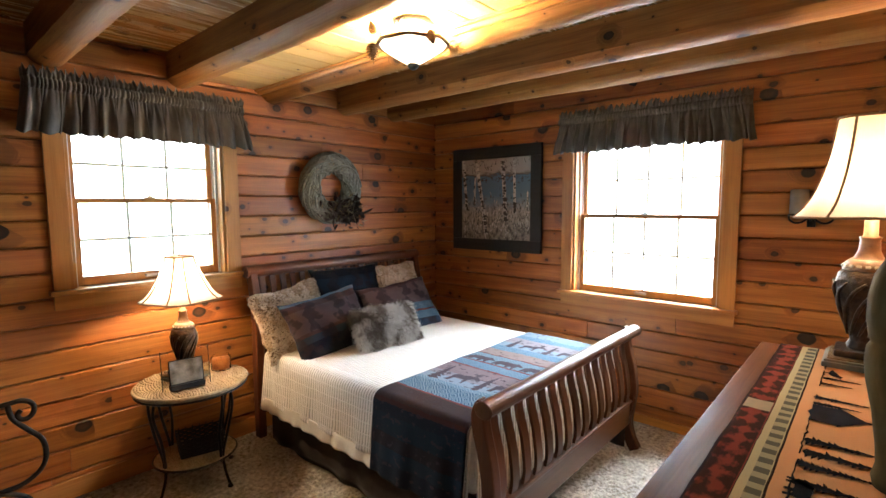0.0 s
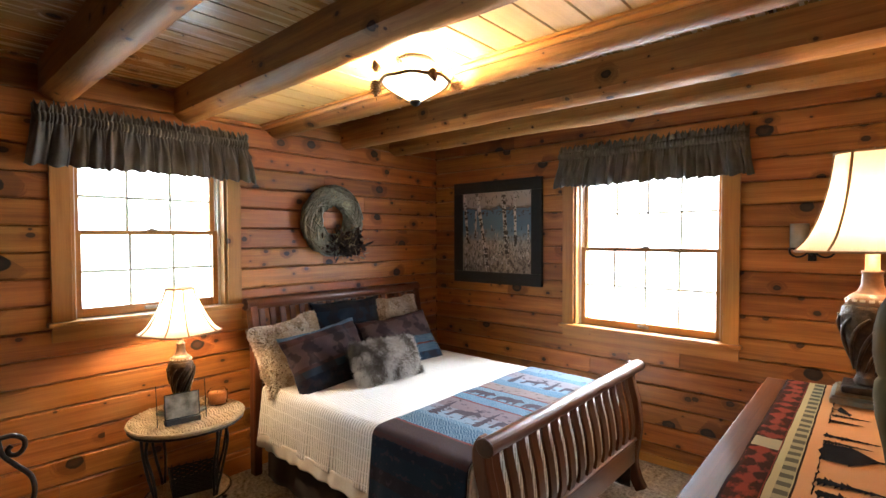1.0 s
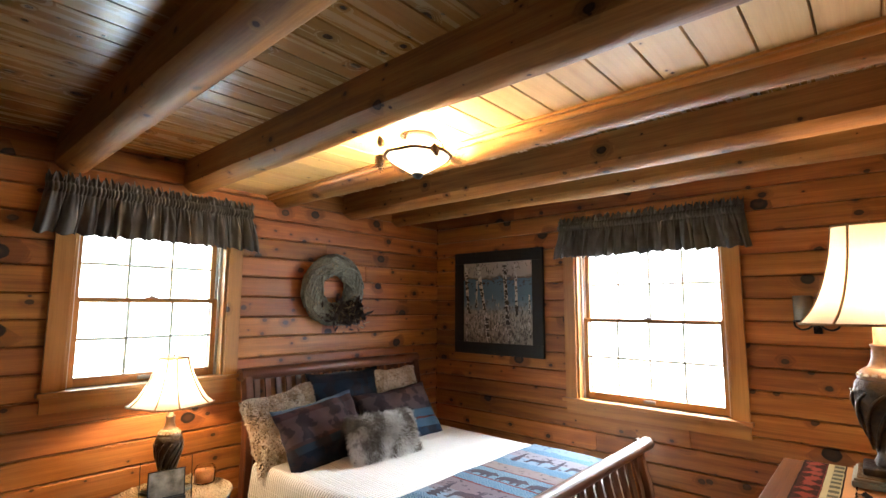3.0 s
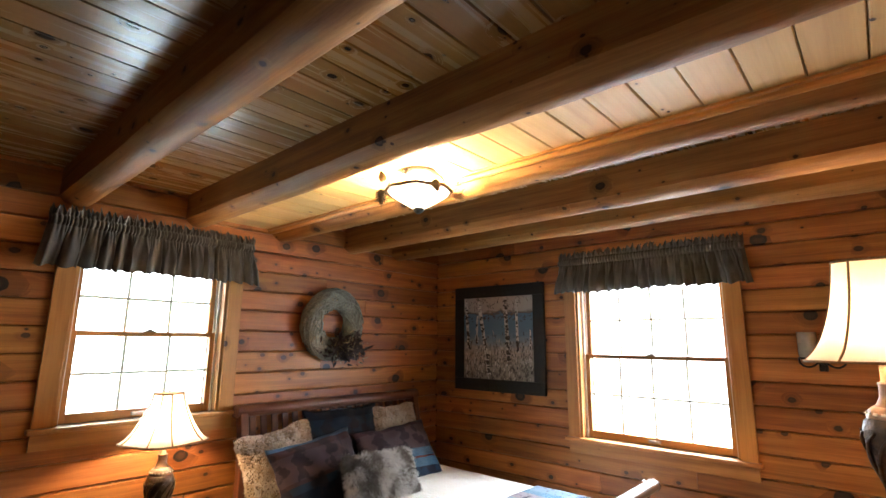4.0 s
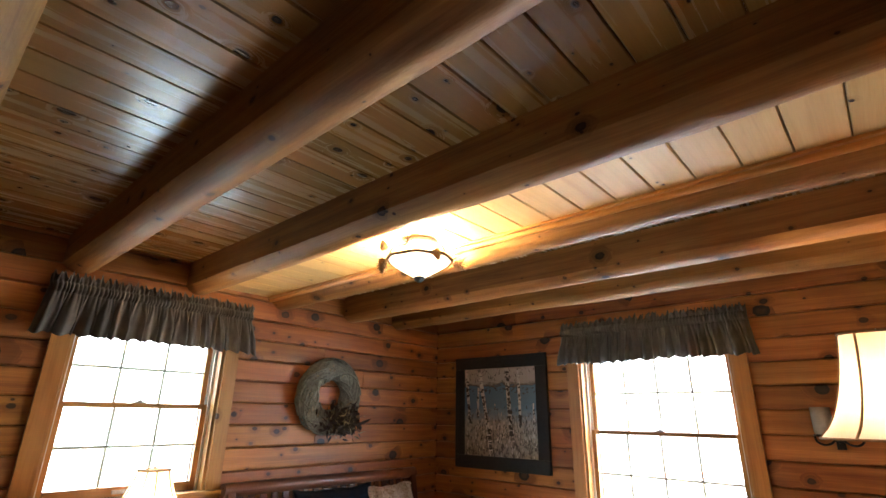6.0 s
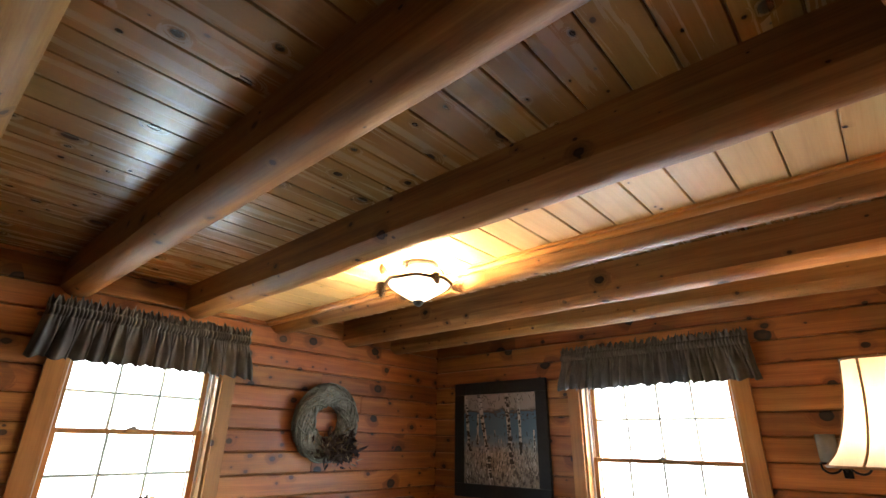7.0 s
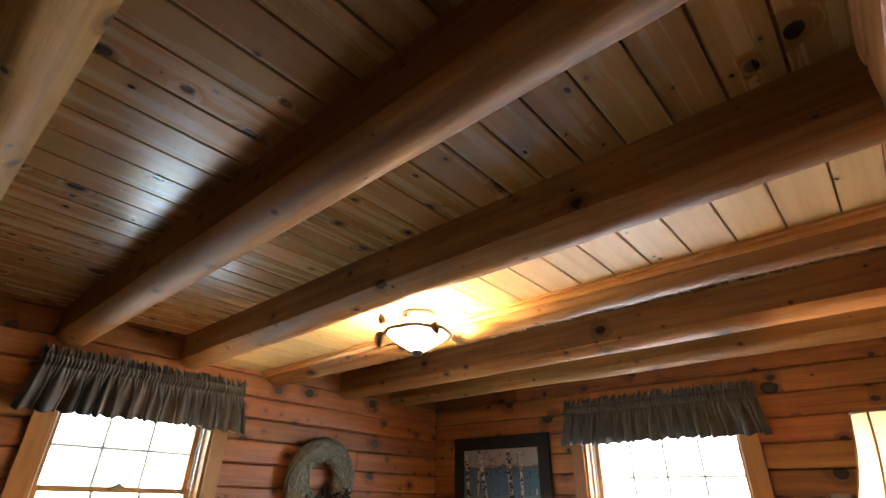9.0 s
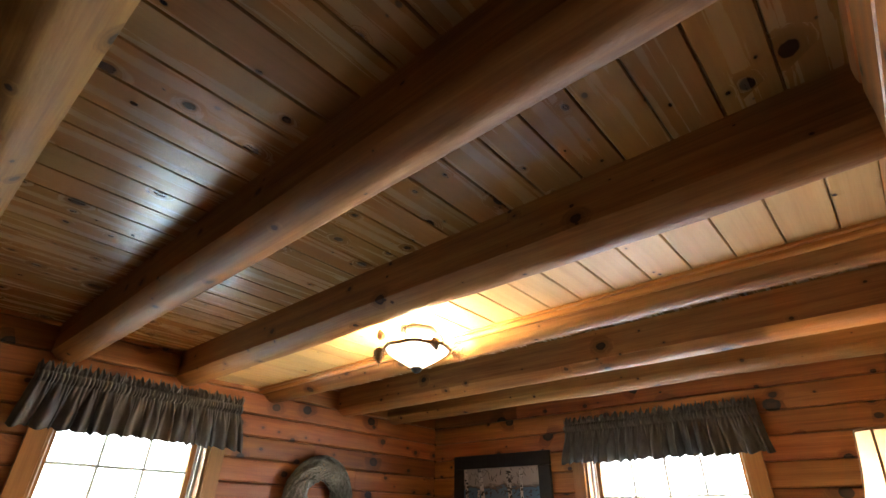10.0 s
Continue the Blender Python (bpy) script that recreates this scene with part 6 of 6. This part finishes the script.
sconce = thing("wall_sconce", pose(EAST - 0.004, 0.325, 1.44, 0, 0, -90), "iron scroll wall sconce with a smoky candle cup", "sconce")
part("back_plate", boxed((0.045, -0.012, -0.03), (0.085, 0.0, 0.030), 0.004), IRON, sconce)
for x0, d in ((-0.035, 1), (0.165, -1)):
    pts = [(x0 + d * q, -0.055, z) for q, z in ((0.0, 0.045), (0.004, 0.012), (0.030, -0.006), (0.062, 0.0), (0.085, 0.022), (0.090, 0.035))]
    part("scroll", tube(spline(pts, 6), 0.0055, 7), IRON, sconce, smooth=True)
part("arm", tube(spline([(0.066, -0.004, 0.0), (0.060, -0.030, 0.014), (0.056, -0.055, 0.026)], 6), 0.006, 7), IRON, sconce)
for x in (0.010, 0.122):
    part("candle_cup", lathe([(0.0, 0.045), (0.040, 0.045), (0.045, 0.050), (0.045, 0.180), (0.041, 0.180), (0.041, 0.060), (0.0, 0.060)], 26, center=(x, -0.055, 0.0)), CUP, sconce, smooth=True)
    part("cup_plate", lathe([(0.0, 0.035), (0.048, 0.037), (0.052, 0.045), (0.0, 0.045)], 24, center=(x, -0.055, 0.0)), IRON, sconce)

# ---------------------------------------------------------------- ceiling lamp
CX, CY = 1.500, 1.490
fixture = thing("ceiling_light", pose(CX, CY, 0), "frosted glass bowl ceiling light with bronze pine cone ring", "ceiling light")
part("canopy", lathe([(0.0, PANEL), (0.078, PANEL - 0.001), (0.080, PANEL - 0.012), (0.062, PANEL - 0.030), (0.020, PANEL - 0.036), (0.0, PANEL - 0.036)], 36), MATTRESS, fixture, smooth=True)
part("rod", tube([(0, 0, PANEL - 0.03), (0, 0, 2.135)], 0.005, 10), CONE, fixture)
RIM = 2.214
bm = lathe([(0.012, 2.132), (0.036, 2.142), (0.074, 2.165), (0.108, 2.186), (0.133, 2.204), (0.143, RIM + 0.006), (0.139, RIM + 0.006), (0.129, 2.206), (0.104, 2.190), (0.071, 2.170), (0.034, 2.147), (0.012, 2.137)], 48)
part("bowl", bm, BOWL, fixture, "glowing frosted glass bowl", smooth=True)
part("finial", lathe([(0.0, 2.112), (0.010, 2.114), (0.020, 2.122), (0.026, 2.132), (0.022, 2.138), (0.0, 2.140)], 20), BLACK_FRAME, fixture, smooth=True)
ring = part("twig_ring", tube([(0.147 * math.cos(t), 0.147 * math.sin(t), RIM + 0.003 * math.sin(7 * t)) for t in [2 * math.pi * i / 60 for i in range(61)]], 0.0075, 8), CONE, fixture, smooth=True)
for q in range(3):
    a = 2 * math.pi * q / 3 + 0.6
    part("strap", tube(spline([(0.147 * math.cos(a), 0.147 * math.sin(a), RIM), (0.125 * math.cos(a), 0.125 * math.sin(a), RIM + 0.045), (0.060 * math.cos(a), 0.060 * math.sin(a), PANEL - 0.025)], 6), 0.0045, 7), CONE, fixture)


def pine_cone(p, d, L):
    bm = bmesh.new()
    rot = Vector(d).normalized().to_track_quat("Z", "Y").to_matrix().to_4x4()
    lathe([(0.0, 0.0), (L * 0.16, L * 0.12), (L * 0.20, L * 0.38), (L * 0.14, L * 0.74), (0.0, L)], 10, bm)
    for r in range(7):
        z, rad = L * (0.06 + 0.13 * r), L * (0.26, 0.33, 0.35, 0.32, 0.27, 0.20, 0.12)[r]
        for k in range(8):
            a = 2 * math.pi * (k + 0.5 * (r % 2)) / 8
            c, s = math.cos(a), math.sin(a)
            tip = Vector((rad * c, rad * s, z + L * 0.06))
            w = L * 0.07
            q = [Vector((rad * 0.4 * c - w * s, rad * 0.4 * s + w * c, z)), Vector((rad * 0.4 * c + w * s, rad * 0.4 * s - w * c, z)), tip + Vector((w * 0.6 * s, -w * 0.6 * c, 0)), tip - Vector((w * 0.6 * s, -w * 0.6 * c, 0))]
            lo = [bm.verts.new(v) for v in q]
            hi = [bm.verts.new(v + Vector((0, 0, L * 0.045))) for v in q]
            for f4 in ((lo[3], lo[2], lo[1], lo[0]), tuple(hi), *[(lo[i], lo[(i + 1) % 4], hi[(i + 1) % 4], hi[i]) for i in range(4)]):
                bm.faces.new(f4)
    bm.transform(pose(*p) @ rot)
    return part("pine_cone", bm, CONE, fixture)


# the picture's left of the ring is its north-west side
for deg, out, dz, d, L in ((138, 0.170, -0.012, (0.1, 0.1, -1), 0.074), (146, 0.160, 0.030, (-0.2, 0.2, 1), 0.056), (250, 0.152, -0.004, (0.1, -0.3, -1), 0.058), (-30, 0.158, 0.006, (0.6, -0.5, -0.4), 0.045)):
    a = radians(deg)
    pine_cone((out * math.cos(a), out * math.sin(a), RIM + dz + 0.02 * (dz < 0)), d, L)
for deg, d in ((-48, (0.35, -0.35, 0.9)), (-56, (0.55, -0.55, -0.55)), (-36, (0.8, -0.4, 0.1)), (205, (-0.5, -0.4, 0.8)), (60, (0.3, 0.6, 0.8)), (128, (-0.4, 0.3, -0.8))):
    a = radians(deg)
    base = Vector((0.148 * math.cos(a), 0.148 * math.sin(a), RIM))
    bm = bmesh.new()
    axis = Vector(d).normalized()
    tube([base, base + axis * 0.055], 0.0022, 6, bm)
    for k in range(26):
        p = base + axis * (0.008 + 0.0018 * k)
        ang = 2.4 * k
        side = axis.cross(Vector((0.3, 0.2, 0.9))).normalized()
        oth = axis.cross(side)
        q = (axis * 0.9 + side * math.cos(ang) + oth * math.sin(ang)).normalized()
        tube([p, p + q * 0.036], [0.0017, 0.0007], 4, bm)
    part("needle_sprig", bm, CONE, fixture)

# ---------------------------------------------------------------- boards of the walls
clad(wall_north, LEN_NS, CEIL + 0.012, 0.136, OPEN_N, 11)
clad(wall_east, LEN_EW, CEIL + 0.012, 0.132, OPEN_E, 12)
clad(wall_south, LEN_NS, CEIL, 0.08, None, 13)
# unseen west wall takes the dark bed wood to swallow bounced light
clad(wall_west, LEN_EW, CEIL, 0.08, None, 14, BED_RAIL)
